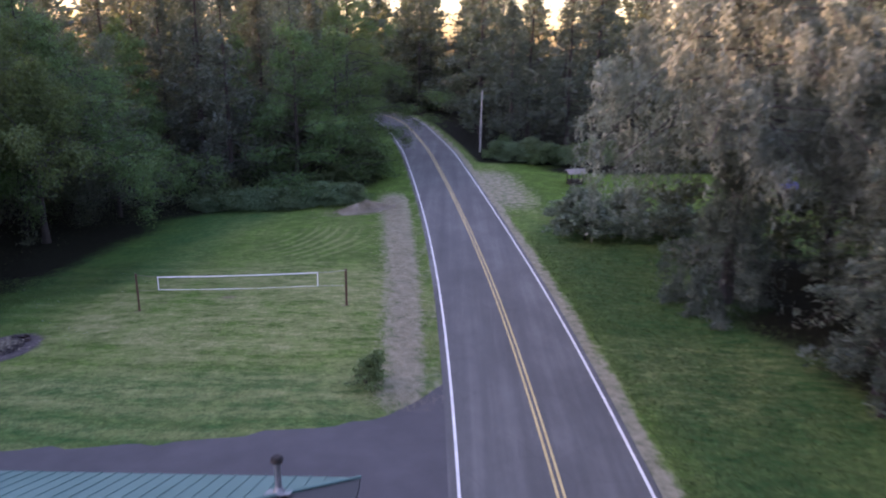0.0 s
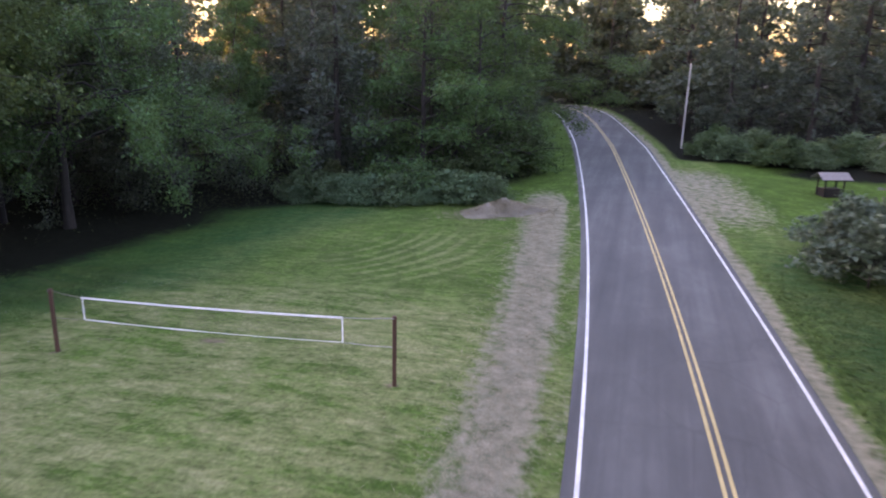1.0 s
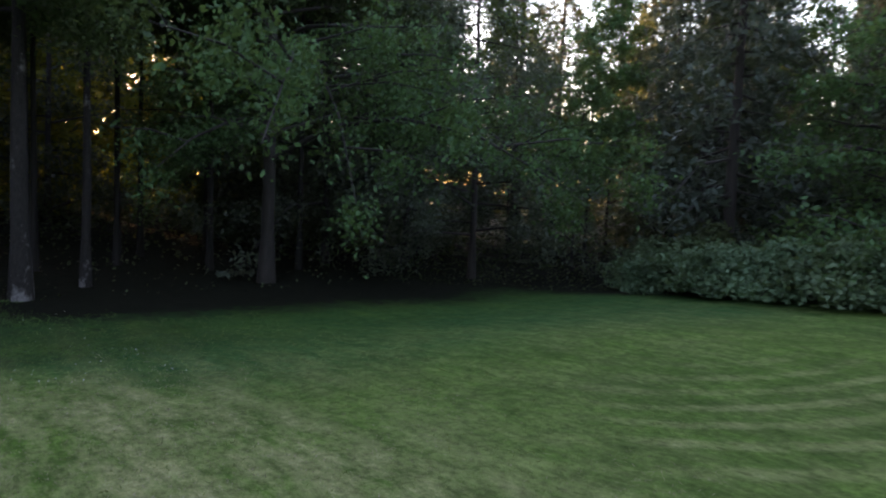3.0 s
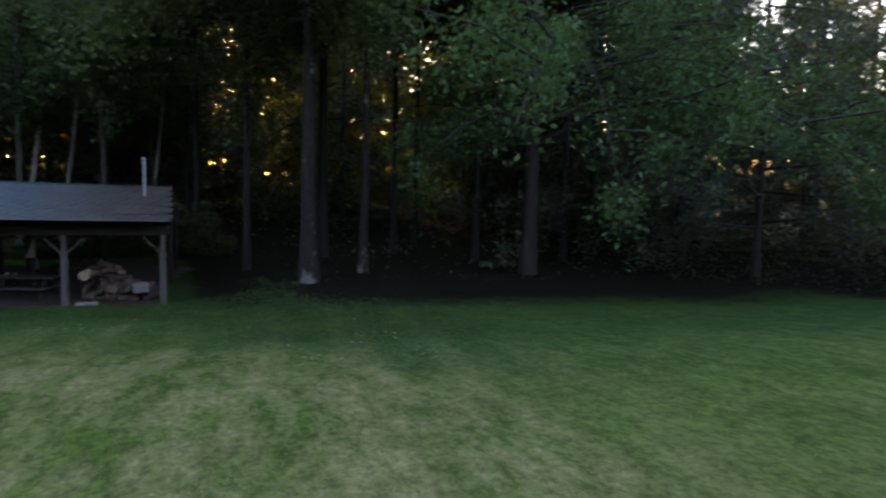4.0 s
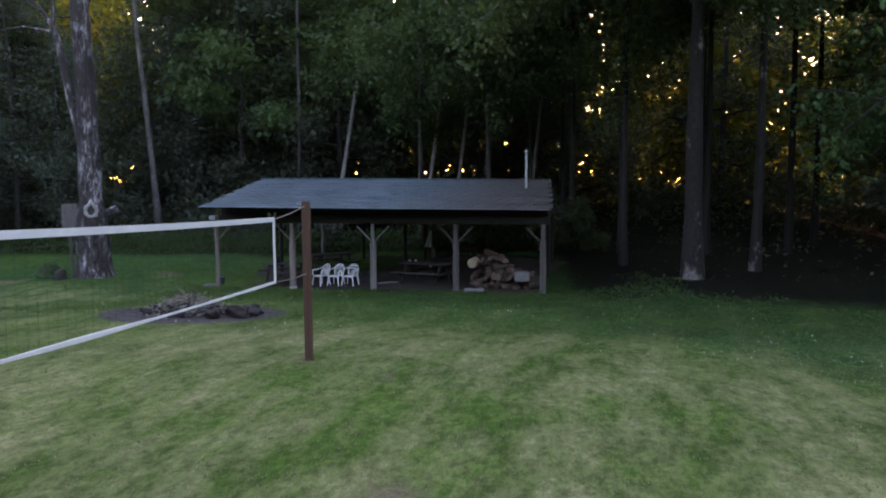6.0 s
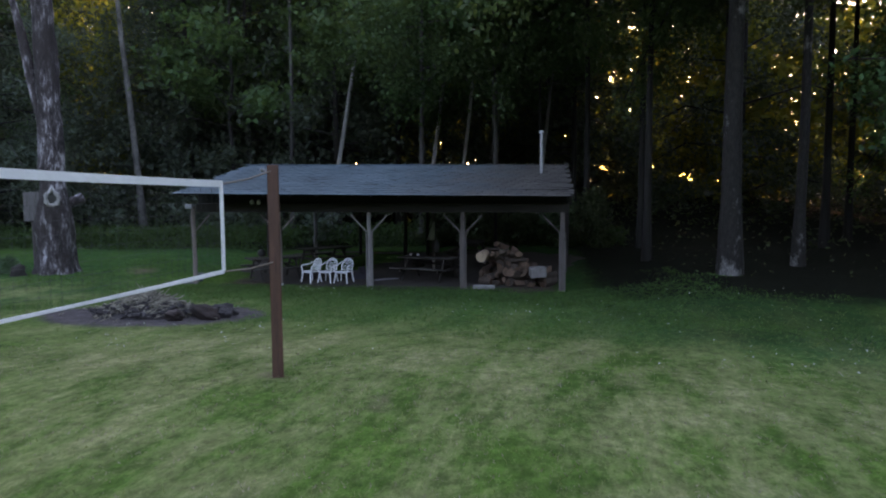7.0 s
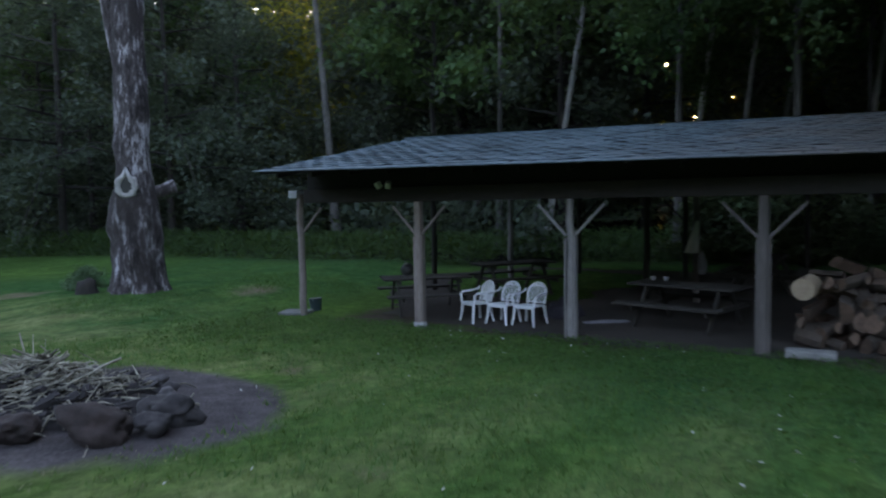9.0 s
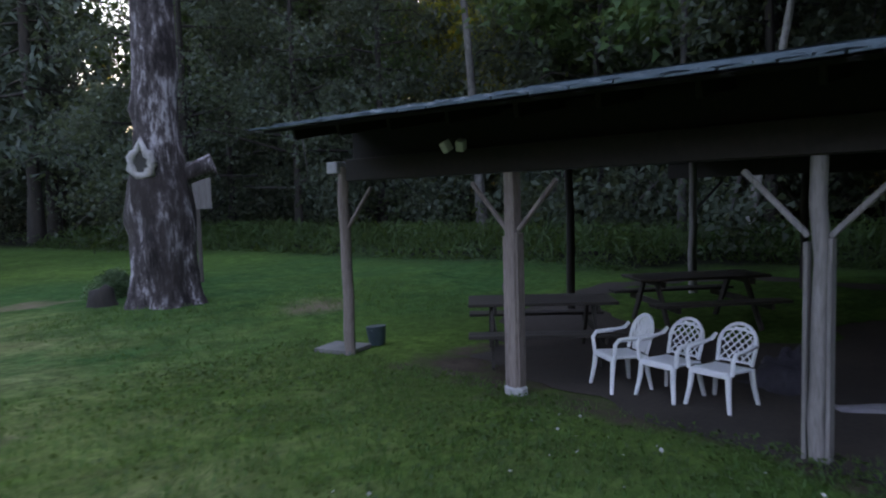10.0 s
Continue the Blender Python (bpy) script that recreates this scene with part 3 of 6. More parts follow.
    # West of this border the trees' shade is painted as deeper green.
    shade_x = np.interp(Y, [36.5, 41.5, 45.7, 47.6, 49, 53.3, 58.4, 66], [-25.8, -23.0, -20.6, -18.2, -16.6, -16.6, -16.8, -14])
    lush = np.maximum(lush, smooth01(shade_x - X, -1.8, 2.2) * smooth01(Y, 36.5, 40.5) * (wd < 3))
    lush = np.maximum(lush, 0.95 * (1 - smooth01(Y, 30.5, 33)) * smooth01(Y, 20, 25) * (off < 0))
    rows = (1 - smooth01(Y, 48, 53)) * (1 - litter_shade) * smooth01(X, -28, -24) * 0.6 * (off < -7)
    arcs = (1 - smooth01(np.hypot((X + 8.8) / 5.4, (Y - 56.5) / 7.2), 0.4, 1.0)) * (1 - litter_shade) * (1 - stones) * (off < -7)
    bare = np.zeros_like(X)
    for bx, by, br in ((-25.0, 36.1, 0.45), (-22.6, 39.1, 0.32), (-25.1, 33.6, 0.3), (-12.3, 43.0, 0.75), (-16.2, 42.0, 0.35), (-16.97, 40.4, 0.4), (-24.8, 37.1, 0.3), (-4.35, 41.0, 0.4), (-25.6, 37.75, 0.3), (-30.3, 30.0, 0.9), (-27.0, 26.3, 0.9)):
        bare = np.maximum(bare, 0.7 * np.exp(-((X - bx) ** 2 + ((Y - by) * 1.6) ** 2) / br ** 2))
    trod = smooth01(Y, 32.6, 34.2) * (1 - smooth01(Y, 42.5, 44)) * (1 - smooth01(np.abs(X + 29.6 + 0.25 * np.sin(Y * 1.9)), 0.5, 1.25)) * (0.75 + 0.25 * np.sin(Y * 1.3 + 2.5))
    ash = 1 - smooth01(np.hypot((X + 22.42) / 1.9, (Y - 35.5) / 2.15), 0.86, 1.16)
    for n, val in (("ash", ash), ("trod", trod), ("bare", bare), ("litter_shade", litter_shade), ("stones", stones), ("dry", dry), ("rows", rows), ("arcs", arcs), ("lush", lush)):
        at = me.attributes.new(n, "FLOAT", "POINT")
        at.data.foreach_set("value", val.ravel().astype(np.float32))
    ob = new("ground", me)
    return tagged(ob, "mown green lawn with dry straw patches, dark fallen leaves and painted shade under trees", "ground", kind="structure")


make_ground()


def ribbon(name, off0, off1, y0, y1, lift, material, label, category, parent=None, step=1.0, crown=0.0):
    g = Geo()
    ys = np.arange(y0, y1 + 0.01, step)
    cols = [float(o) for o in np.linspace(off0, off1, max(2, int((off1 - off0) / 0.3) + 1))]
    for y in ys:
        for o in cols:
            x = float(road_x(y)) + o
            g.v.append((x, float(y), land1(x, y) + lift + (crown if o not in (off0, off1) else 0)))
    c = len(cols)
    for i in range(len(ys) - 1):
        for k in range(c - 1):
            g.f.append((i * c + k, i * c + k + 1, (i + 1) * c + k + 1, (i + 1) * c + k))
            g.smooth.append(True)
    ob = part(name, g, material, parent)
    return tagged(ob, label, category, kind="structure")


ribbon("road", -4.05, 3.65, -40, 190, 0.035, M_ASPHALT, "worn grey asphalt two-lane road climbing into the woods", "road")
ribbon("edge_line_west", -3.72, -3.6, -40, 180, 0.043, M_WHITE_LINE, "worn white painted edge line on asphalt road", "road marking")
ribbon("edge_line_east", 3.28, 3.4, -40, 180, 0.043, M_WHITE_LINE, "worn white painted edge line on asphalt road", "road marking")
ribbon("centre_line_west", -0.17, -0.07, -40, 180, 0.043, M_YELLOW_LINE, "worn yellow painted double centre line", "road marking")
ribbon("centre_line_east", 0.07, 0.17, -40, 180, 0.043, M_YELLOW_LINE, "worn yellow painted double centre line", "road marking")


def make_driveway():
    g = Geo()
    xs = np.arange(-21, 2.6, 0.7)
    for x in xs:
        top = np.interp(x, [-21, -19, -16, -8, -2.5, -0.8, 0.6, 1.6, 2.6], [19, 23, 24.8, 25.4, 26.6, 27.6, 29.0, 30.6, 32.5]) + 0.12 * math.sin(x * 2.1) + 0.08 * math.sin(x * 5.3)
        for k in range(5):
            y = 14 + (top - 14) * k / 4
            g.v.append((float(x), float(y), land1(x, y) + 0.02))
    for i in range(len(xs) - 1):
        for k in range(4):
            g.f.append((i * 5 + k, (i + 1) * 5 + k, (i + 1) * 5 + k + 1, i * 5 + k + 1))
            g.smooth.append(True)
    tagged(part("driveway", g, M_DRIVE), "dark asphalt driveway joining the road beside lawn", "driveway", kind="structure")


make_driveway()


# ---- trees ----
def tree_meshes(seed, height, base, spread, trunk_r, limbs, leaves, leaf, droop=0.5, rise=0.45, lean=0.4, sub=3, slim=0.55,
                clump=0.5, top=0.55, conifer=False, hang=0.3, bark=None, leafmat=None, twig_from=0.3, plain=False, bare=None, tuft=0.75, reach=None):
    rng = np.random.default_rng(seed)
    g = Geo()
    n = 10
    mx = np.cumsum(rng.normal(0, lean / n * 1.6, (n + 1, 2)), 0) * np.linspace(0, 1, n + 1)[:, None]
    tp = [Vector((mx[i, 0], mx[i, 1], height * 0.97 * i / n - (0.3 if i == 0 else 0))) for i in range(n + 1)]
    tr = [trunk_r * ((1 - i / n) ** 0.8 * 0.9 + 0.06) * (1.45 if i == 0 else 1) for i in range(n + 1)]
    g.tube(tp, tr, 7 if plain else 10, rng, 0.08)
    cent, wide = [], []

    def at_trunk(h):
        k = min(max(h / (height * 0.97) * n, 0), n - 1e-6)
        i = int(k)
        return tp[i].lerp(tp[i + 1], k - i), tr[i] + (tr[i + 1] - tr[i]) * (k - i)

    for i in range(limbs):
        q = (i + rng.uniform(0, 1)) / limbs
        h = base * 0.8 + (height * 0.95 - base * 0.8) * q
        az = i * 2.39996 + rng.uniform(-0.5, 0.5)
        if conifer:
            prof = (1 - q) ** 0.8 * 0.95 + 0.07
        else:
            prof = (math.sin(math.pi * min(1, 0.18 + 0.82 * q) ** top)) * 0.9 + 0.15
        ln = spread * prof * rng.uniform(0.65, 1.15)
        if bare is not None and q < 0.75 and math.cos(az - radians(bare)) > 0.45:
            ln *= 0.4
        elif reach is not None and math.cos(az - radians(reach[0])) > 0.25:
            ln *= reach[1]
        o, r0 = at_trunk(h)
        d = Vector((math.cos(az), math.sin(az), 0))
        rs, dr = rise * rng.uniform(0.6, 1.4), droop * rng.uniform(0.7, 1.3)
        side = Vector((-d.y, d.x, 0)) * rng.uniform(-0.25, 0.25)

        def pt(s):
            return o + d * (ln * s) + side * (ln * s * s) + Vector((0, 0, ln * (rs * s - dr * s * s)))

        steps = (0, 0.5, 1) if plain else (0, 0.25, 0.5, 0.75, 1)
        lp = [pt(s) for s in steps]
        lr = [max(0.012, min(r0 * 0.55, 0.02 + ln * 0.016) * (1 - 0.85 * s)) for s in steps]
        g.tube(lp, lr, 3 if plain else 5, caps=False)
        m = max(3, int(ln * 2.2))
        for s in rng.uniform(twig_from, 1.0, m):
            p = pt(s)
            cent.append((*p, 1.0))
        for k in range(sub):
            s0 = rng.uniform(0.3, 0.9)
            o2 = pt(s0)
            a2 = az + rng.choice([-1, 1]) * rng.uniform(0.4, 1.1)
            l2 = ln * rng.uniform(0.25, 0.45)
            d2 = Vector((math.cos(a2), math.sin(a2), rng.uniform(-0.15, 0.35)))
            e2 = [o2, o2 + d2 * l2 * 0.5, o2 + d2 * l2 + Vector((0, 0, -0.12 * l2))]
            if not plain:
                g.tube(e2, [lr[1] * 0.5, lr[1] * 0.35, 0.01], 4, caps=False)
            for s in rng.uniform(0.25, 1.05, max(2, int(l2 * 2.2))):
                cent.append((*(o2 + d2 * (l2 * s) + Vector((0, 0, -0.12 * l2 * s * s))), 1.0))
    cent = np.array(cent)[:, :3]
    w = rng.gamma(tuft, 1.0, len(cent))
    pick = rng.choice(len(cent), leaves, p=w / w.sum())
    sig = np.array([clump, clump, clump * 0.6])
    c = cent[pick] + rng.normal(size=(leaves, 3)) * sig
    c[:, 2] -= np.abs(rng.normal(size=leaves)) * hang
    c[:, 2] = np.maximum(c[:, 2], 0.25)
    crown = quads_mesh("crown", leaf_quads(rng, c, leaf, droop=0.25 + hang * 0.5, slim=slim * (1.3 if plain else 1), tri=plain), leafmat, 3 if plain else 4)
    trunk = g.mesh("trunk")
    trunk.materials.append(bark)
    return trunk, crown


KINDS = {}


def tree_kind(key, **k):
    KINDS[key] = tree_meshes(**k)


# hero edge trees, mid trees, thin pale trunks, conifers, mossy drooping tree, shrubs
tree_kind("maple_a", seed=1, height=21, base=6.2, spread=13, trunk_r=0.30, limbs=42, leaves=54000, leaf=0.2, droop=0.74, rise=0.48, clump=0.40, hang=0.55, bare=230, bark=M_BARK, leafmat=M_LEAF, top=0.45, sub=4)
tree_kind("maple_b", seed=2, height=22, base=6.0, spread=10.0, trunk_r=0.30, limbs=38, leaves=46000, leaf=0.19, droop=0.7, rise=0.5, clump=0.42, hang=0.5, bark=M_BARK, leafmat=M_LEAF, top=0.5, sub=4)
tree_kind("maple_c", seed=3, height=16, base=1.2, spread=6.5, trunk_r=0.22, limbs=30, leaves=16000, leaf=0.24, droop=0.5, rise=0.5, clump=0.45, hang=0.3, bark=M_BARK, leafmat=M_LEAF, top=0.4)
tree_kind("maple_d", seed=23, height=22, base=11.2, spread=6.6, trunk_r=0.29, limbs=50, leaves=84000, reach=(-55, 1.4), leaf=0.2, droop=0.8, rise=0.5, clump=0.42, hang=0.6, bark=M_PATCH_BARK, leafmat=M_LEAF, top=0.5, sub=4, bare=70)
# High canopy tree; bark and leaf colours darkened to carry woodland shade.
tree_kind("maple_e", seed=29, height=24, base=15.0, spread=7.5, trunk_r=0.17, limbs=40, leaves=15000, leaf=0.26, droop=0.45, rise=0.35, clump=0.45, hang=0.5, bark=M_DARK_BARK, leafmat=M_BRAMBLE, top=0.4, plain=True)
tree_kind("edge_m", seed=24, height=20, base=2.6, spread=6.5, trunk_r=0.20, limbs=36, leaves=18000, leaf=0.18, droop=0.75, rise=0.45, clump=0.38, hang=0.55, bark=M_BARK, leafmat=M_FAR, top=0.5, plain=True)
tree_kind("edge_s", seed=25, height=19, base=2.0, spread=6.0, trunk_r=0.18, limbs=38, leaves=15000, leaf=0.18, droop=0.75, rise=0.45, clump=0.42, hang=0.55, bark=M_BARK, leafmat=M_FAR, top=0.5, plain=True)
tree_kind("alder_a", seed=4, height=23, base=9.5, spread=4.2, trunk_r=0.14, limbs=20, leaves=6000, leaf=0.30, droop=0.35, rise=0.6, clump=0.5, hang=0.2, bark=M_PALE_BARK, leafmat=M_LEAF, lean=0.35, plain=True)
tree_kind("alder_b", seed=5, height=20, base=7.0, spread=4.8, trunk_r=0.12, limbs=22, leaves=7000, leaf=0.30, droop=0.45, rise=0.6, clump=0.5, hang=0.4, bark=M_PATCH_BARK, leafmat=M_LEAF, lean=2.4, plain=True)
tree_kind("alder_w", seed=45, height=22, base=13.0, spread=4.0, trunk_r=0.17, limbs=18, leaves=4000, leaf=0.28, droop=0.5, rise=0.6, clump=0.5, hang=0.4, bark=M_SPECKLED, leafmat=M_LEAF, lean=0.8, plain=True)
tree_kind("alder_p", seed=44, height=22, base=13.0, spread=5.0, trunk_r=0.21, limbs=22, leaves=9000, leaf=0.28, droop=0.5, rise=0.6, clump=0.5, hang=0.4, bark=M_PATCH_BARK, leafmat=M_LEAF, lean=0.8, plain=True)
tree_kind("mid_a", seed=6, height=22, base=1.0, spread=6.5, trunk_r=0.22, limbs=34, leaves=8500, leaf=0.27, droop=0.72, rise=0.45, clump=0.55, hang=0.5, bark=M_BARK, leafmat=M_FAR, top=0.45, plain=True)
tree_kind("mid_b", seed=7, height=25, base=1.6, spread=6.0, trunk_r=0.24, limbs=36, leaves=8500, leaf=0.27, droop=0.75, rise=0.45, clump=0.55, hang=0.5, bark=M_BARK, leafmat=M_FAR, top=0.5, plain=True)
# Coarse-leaved tree for unseen belts that block light.
tree_kind("mid_f", seed=27, height=24, base=1.5, spread=6.5, trunk_r=0.28, limbs=26, leaves=2600, leaf=0.85, droop=0.5, rise=0.5, clump=0.7, hang=0.3, bark=M_BARK, leafmat=M_FAR, top=0.45, plain=True)
tree_kind("mid_e", seed=28, height=24, base=1.5, spread=6.5, trunk_r=0.28, limbs=30, leaves=4200, leaf=0.55, droop=0.6, rise=0.5, clump=0.6, hang=0.4, bark=M_BARK, leafmat=M_FAR, top=0.45, plain=True)
tree_kind("fir_a", seed=8, height=27, base=4.0, spread=5.0, trunk_r=0.34, limbs=80, leaves=7000, leaf=0.48, droop=0.55, rise=0.12, clump=0.3, hang=0.3, bark=M_BARK, leafmat=M_NEEDLE, conifer=True, sub=1, slim=0.3, plain=True)
tree_kind("fir_b", seed=9, height=22, base=4.0, spread=4.2, trunk_r=0.26, limbs=60, leaves=6000, leaf=0.42, droop=0.6, rise=0.15, clump=0.3, hang=0.3, bark=M_BARK, leafmat=M_NEEDLE, conifer=True, sub=1, slim=0.3, plain=True)
tree_kind("shrub_c", seed=16, height=1.9, base=0.1, spread=2.3, trunk_r=0.04, limbs=24, leaves=4200, leaf=0.17, droop=0.45, rise=0.55, clump=0.26, hang=0.15, bark=M_BARK, leafmat=M_BELT, top=0.35, twig_from=0.2, plain=True)
tree_kind("moss", seed=10, height=27, base=12.5, spread=8.6, trunk_r=0.42, limbs=60, leaves=60000, leaf=0.42, droop=0.9, rise=0.4, clump=0.22, hang=1.4, bark=M_GREY_BARK, leafmat=M_MOSS, top=0.8, slim=0.2, sub=5, plain=True, tuft=0.6)
tree_kind("moss_low", seed=45, height=12, base=1.2, spread=3.6, trunk_r=0.16, limbs=44, leaves=18000, leaf=0.36, droop=1.1, rise=0.4, clump=0.22, hang=1.0, bark=M_GREY_BARK, leafmat=M_NEEDLE, top=0.6, slim=0.2, sub=3, plain=True, tuft=0.5)
tree_kind("maple_f", seed=33, height=19, base=10.5, spread=6.0, trunk_r=0.17, limbs=34, leaves=30000, leaf=0.19, droop=0.75, rise=0.45, clump=0.36, hang=0.6, bark=M_GREY_BARK, leafmat=M_LEAF, top=0.5, sub=4, plain=True)
tree_kind("alder_c", seed=46, height=24, base=14.0, spread=3.4, trunk_r=0.10, limbs=14, leaves=2600, leaf=0.34, droop=0.4, rise=0.6, clump=0.5, hang=0.3, bark=M_GREY_BARK, leafmat=M_FAR, lean=1.2, plain=True)
tree_kind("shrub_a", seed=11, height=3.0, base=0.2, spread=2.2, trunk_r=0.05, limbs=22, leaves=3600, leaf=0.22, droop=0.35, rise=0.6, clump=0.26, hang=0.1, bark=M_BARK, leafmat=M_SHRUB, top=0.4, twig_from=0.2, plain=True)
tree_kind("shrub_b", seed=12, height=2.0, base=0.1, spread=2.0, trunk_r=0.04, limbs=20, leaves=2600, leaf=0.22, droop=0.35, rise=0.5, clump=0.25, hang=0.1, bark=M_BARK, leafmat=M_SHRUB, top=0.35, twig_from=0.2, plain=True)
tree_kind("shrub_r", seed=15, height=3.0, base=0.3, spread=2.4, trunk_r=0.06, limbs=26, leaves=2600, leaf=0.3, droop=0.35, rise=0.6, clump=0.24, hang=0.1, bark=M_BARK, leafmat=M_RHODO, top=0.4, twig_from=0.4, slim=0.45)
tree_kind("shrub_d", seed=17, height=5.5, base=0.3, spread=2.8, trunk_r=0.08, limbs=34, leaves=4200, leaf=0.3, droop=0.4, rise=0.6, clump=0.35, hang=0.3, bark=M_BARK, leafmat=M_BRAMBLE, top=0.4, twig_from=0.2, plain=True)
tree_kind("sapling", seed=13, height=2.0, base=0.1, spread=1.15, trunk_r=0.04, limbs=46, leaves=3200, leaf=0.14, droop=0.3, rise=0.3, clump=0.1, hang=0.05, bark=M_BARK, leafmat=M_SAPLING, conifer=True, sub=1)

LABELS = {
    "maple": ("spreading broadleaf tree with drooping green boughs at lawn edge", "tree", "broadleaf tree"),
    "edge": ("leafy broadleaf tree with drooping boughs in the wood edge", "tree", "broadleaf tree"),
    "alder": ("slender pale-barked tree with high green crown", "tree", "alder tree"),
    "mid": ("tall dark green broadleaf forest tree", "tree", "forest tree"),
    "fir": ("tall dark conifer with hanging needle boughs", "tree", "conifer tree"),
    "moss": ("large grey-green tree hung with drooping mossy boughs", "tree", "mossy tree"),
    "shrub": ("dense green leafy shrub at the edge of the woods", "shrub", "shrub"),
    "sapling": ("small young conifer standing in the lawn", "tree", "young conifer"),
}
rng0 = np.random.default_rng(42)


def plant(key, x, y, scale=1.0, turn=None, tilt=0.0, group="woodland trees", label=""):
    fam = key.split("_")[0]
    lab, cat, nm = LABELS[fam]
    trunk, crown = KINDS[key]
    turn = rng0.uniform(0, 360) if turn is None else turn
    m = pose(x, y, land1(x, y) - 0.05, tilt, 0, turn) @ Matrix.Scale(scale, 4)
    ob = thing(nm.replace(" ", "_"), m, label or lab, cat, group if cat == "tree" else "woodland shrubs")
    part("trunk", trunk, None, ob)
    part("crown", crown, None, ob)
    return ob


# western and northern wood edge
plant("maple_a", -31.9, 57.1, 1.0, 40)
plant("maple_d", -31.1, 48.15, 1.0, 30)
plant("alder_p", -33.0, 50.5, 0.9, 0)
plant("maple_f", -42.5, 36.6, 0.95, 70)
plant("maple_f", -43.0, 40.0, 1.0, 200)
plant("edge_m", -36.5, 62.5, 1.05, 20)
plant("maple_c", -14.5, 75.5, 1.15, 130)
plant("maple_c", -10.5, 77.5, 1.1, 250)
plant("maple_b", -10.5, 86.0, 1.0, 10)
plant("edge_m", -40.5, 66.0, 1.1, 160)
# Added trees whose high crowns block sky light from the ground below.
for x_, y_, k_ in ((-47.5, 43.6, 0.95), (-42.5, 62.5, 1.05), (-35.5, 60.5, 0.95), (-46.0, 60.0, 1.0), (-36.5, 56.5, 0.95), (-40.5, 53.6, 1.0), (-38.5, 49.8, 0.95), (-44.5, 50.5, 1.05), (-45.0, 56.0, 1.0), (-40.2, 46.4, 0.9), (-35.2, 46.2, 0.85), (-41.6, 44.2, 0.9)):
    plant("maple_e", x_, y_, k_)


# spots where scattered trees are left out to suit the camera's view: place and radius
CLEARED = ((-35.93, 19.15, 1.0), (-47.6, 42.1, 0.5), (-51.05, 42.1, 0.5), (-52.8, 41.9, 0.5))


def scatter(region, count, keys, gap, lo=0.85, hi=1.2, seed=0, taken=None, group="woodland trees"):
    """Plants trees at random over a region function, no two nearer than gap."""
    r = np.random.default_rng(seed)
    taken = [] if taken is None else taken
    tries = 0
    made = 0
    while made < count and tries < count * 60:
        tries += 1
        x, y = region(r)
        if x is None or any((x - a_) ** 2 + (y - b_) ** 2 < gap * gap for a_, b_ in taken):
            continue
        taken.append((x, y))
        made += 1
        if any(math.hypot(x - a_, y - b_) < c_ for a_, b_, c_ in CLEARED):
            continue
        plant(keys[int(r.integers(len(keys)))], x, y, r.uniform(lo, hi), r.uniform(0, 360), 0, group)
    return taken


# lanes kept free of trees to fit the camera's view, where sky or sunlit leaves show: start, heading, half width,
# nearest and farthest reach
LANES = ((-4.5, 43.0, 37.8, 4.4, 20, 400), (-2.2, 38.4, 23.2, 3.3, 20, 400), (-21.7, 41.0, 158.2, 2.8, 20, 400), (-5.4, 44.8, 48.5, 2.2, 40, 400), (1.85, 0.0, 0.3, 3.2, 90, 400),
         (-6.3, 44.7, 74.8, 4.6, 30, 62), (-6.3, 44.7, 86.4, 3.8, 36, 62), (-11.4, 43.5, 84.0, 3.6, 30, 62), (-6.3, 44.7, 105.2, 1.8, 36, 62), (-23.7, 39.7, 134.0, 3.6, 17, 60), (1.85, 0.0, -25.6, 3.4, 47, 92), (-6.3, 44.7, 123.3, 3.8, 24, 45))


def in_gap(x, y):
    for ox, oy, yaw, half, s0, s1 in LANES:
        dx, dy = -math.sin(radians(yaw)), math.cos(radians(yaw))
        s, w = (x - ox) * dx + (y - oy) * dy, (x - ox) * dy - (y - oy) * dx
        if s0 < s < s1 and abs(w) < half:
            return True
    return False


def west_band(d0, d1, x0, x1, y0, y1):
    def pick(r):
        x, y = r.uniform(x0, x1), r.uniform(y0, y1)
        if in_gap(x, y):
            return None, None
        d = float(wood_depth(np.array(x), np.array(y)))
        return (x, y) if d0 < d < d1 else (None, None)
    return pick


# slender pale trees behind the shelter: place, size, tilt, heading of the tilt
ALDERS = [(-44.2, 31.2, 1.0, 10.5, 180), (-47, 35.7, 0.95, 8, 178), (-47.6, 37.3, 0.9, 7, 182), (-53.9, 37.8, 1.05, 10, 180), (-57, 24.2, 0.85, 3, 182), (-57.6, 25.1, 0.9, 4, 186),
          (-58.5, 24.6, 0.85, 2, 160), (-49, 41.5, 0.9, 6, 184)]
T = [(a_[0], a_[1]) for a_ in ALDERS] + [(-45, 20), (-31.9, 57.1), (-31.1, 48.15), (-33, 50.5), (-36.5, 62.5), (-14.5, 75.5), (-10.5, 77.5), (-10.5, 86), (-40.5, 66), (-47.5, 43.6), (-42.5, 62.5), (-46, 60), (-42.5, 36.6), (-43, 40)]


def no_glade(pick):
    """Keeps the open floor under the big trees and the ground behind the shelter clear."""
    def go(r):
        x, y = pick(r)
        if x is not None and ((-47 < x and 43 < y < 62) or (-45.5 < x and 24 < y < 46)):
            return None, None
        return x, y
    return go


scatter(no_glade(west_band(1.5, 8, -60, -6, -5, 120)), 24, ["edge_m", "edge_m", "edge_s", "alder_b", "fir_b"], 4.0, seed=1, taken=T)
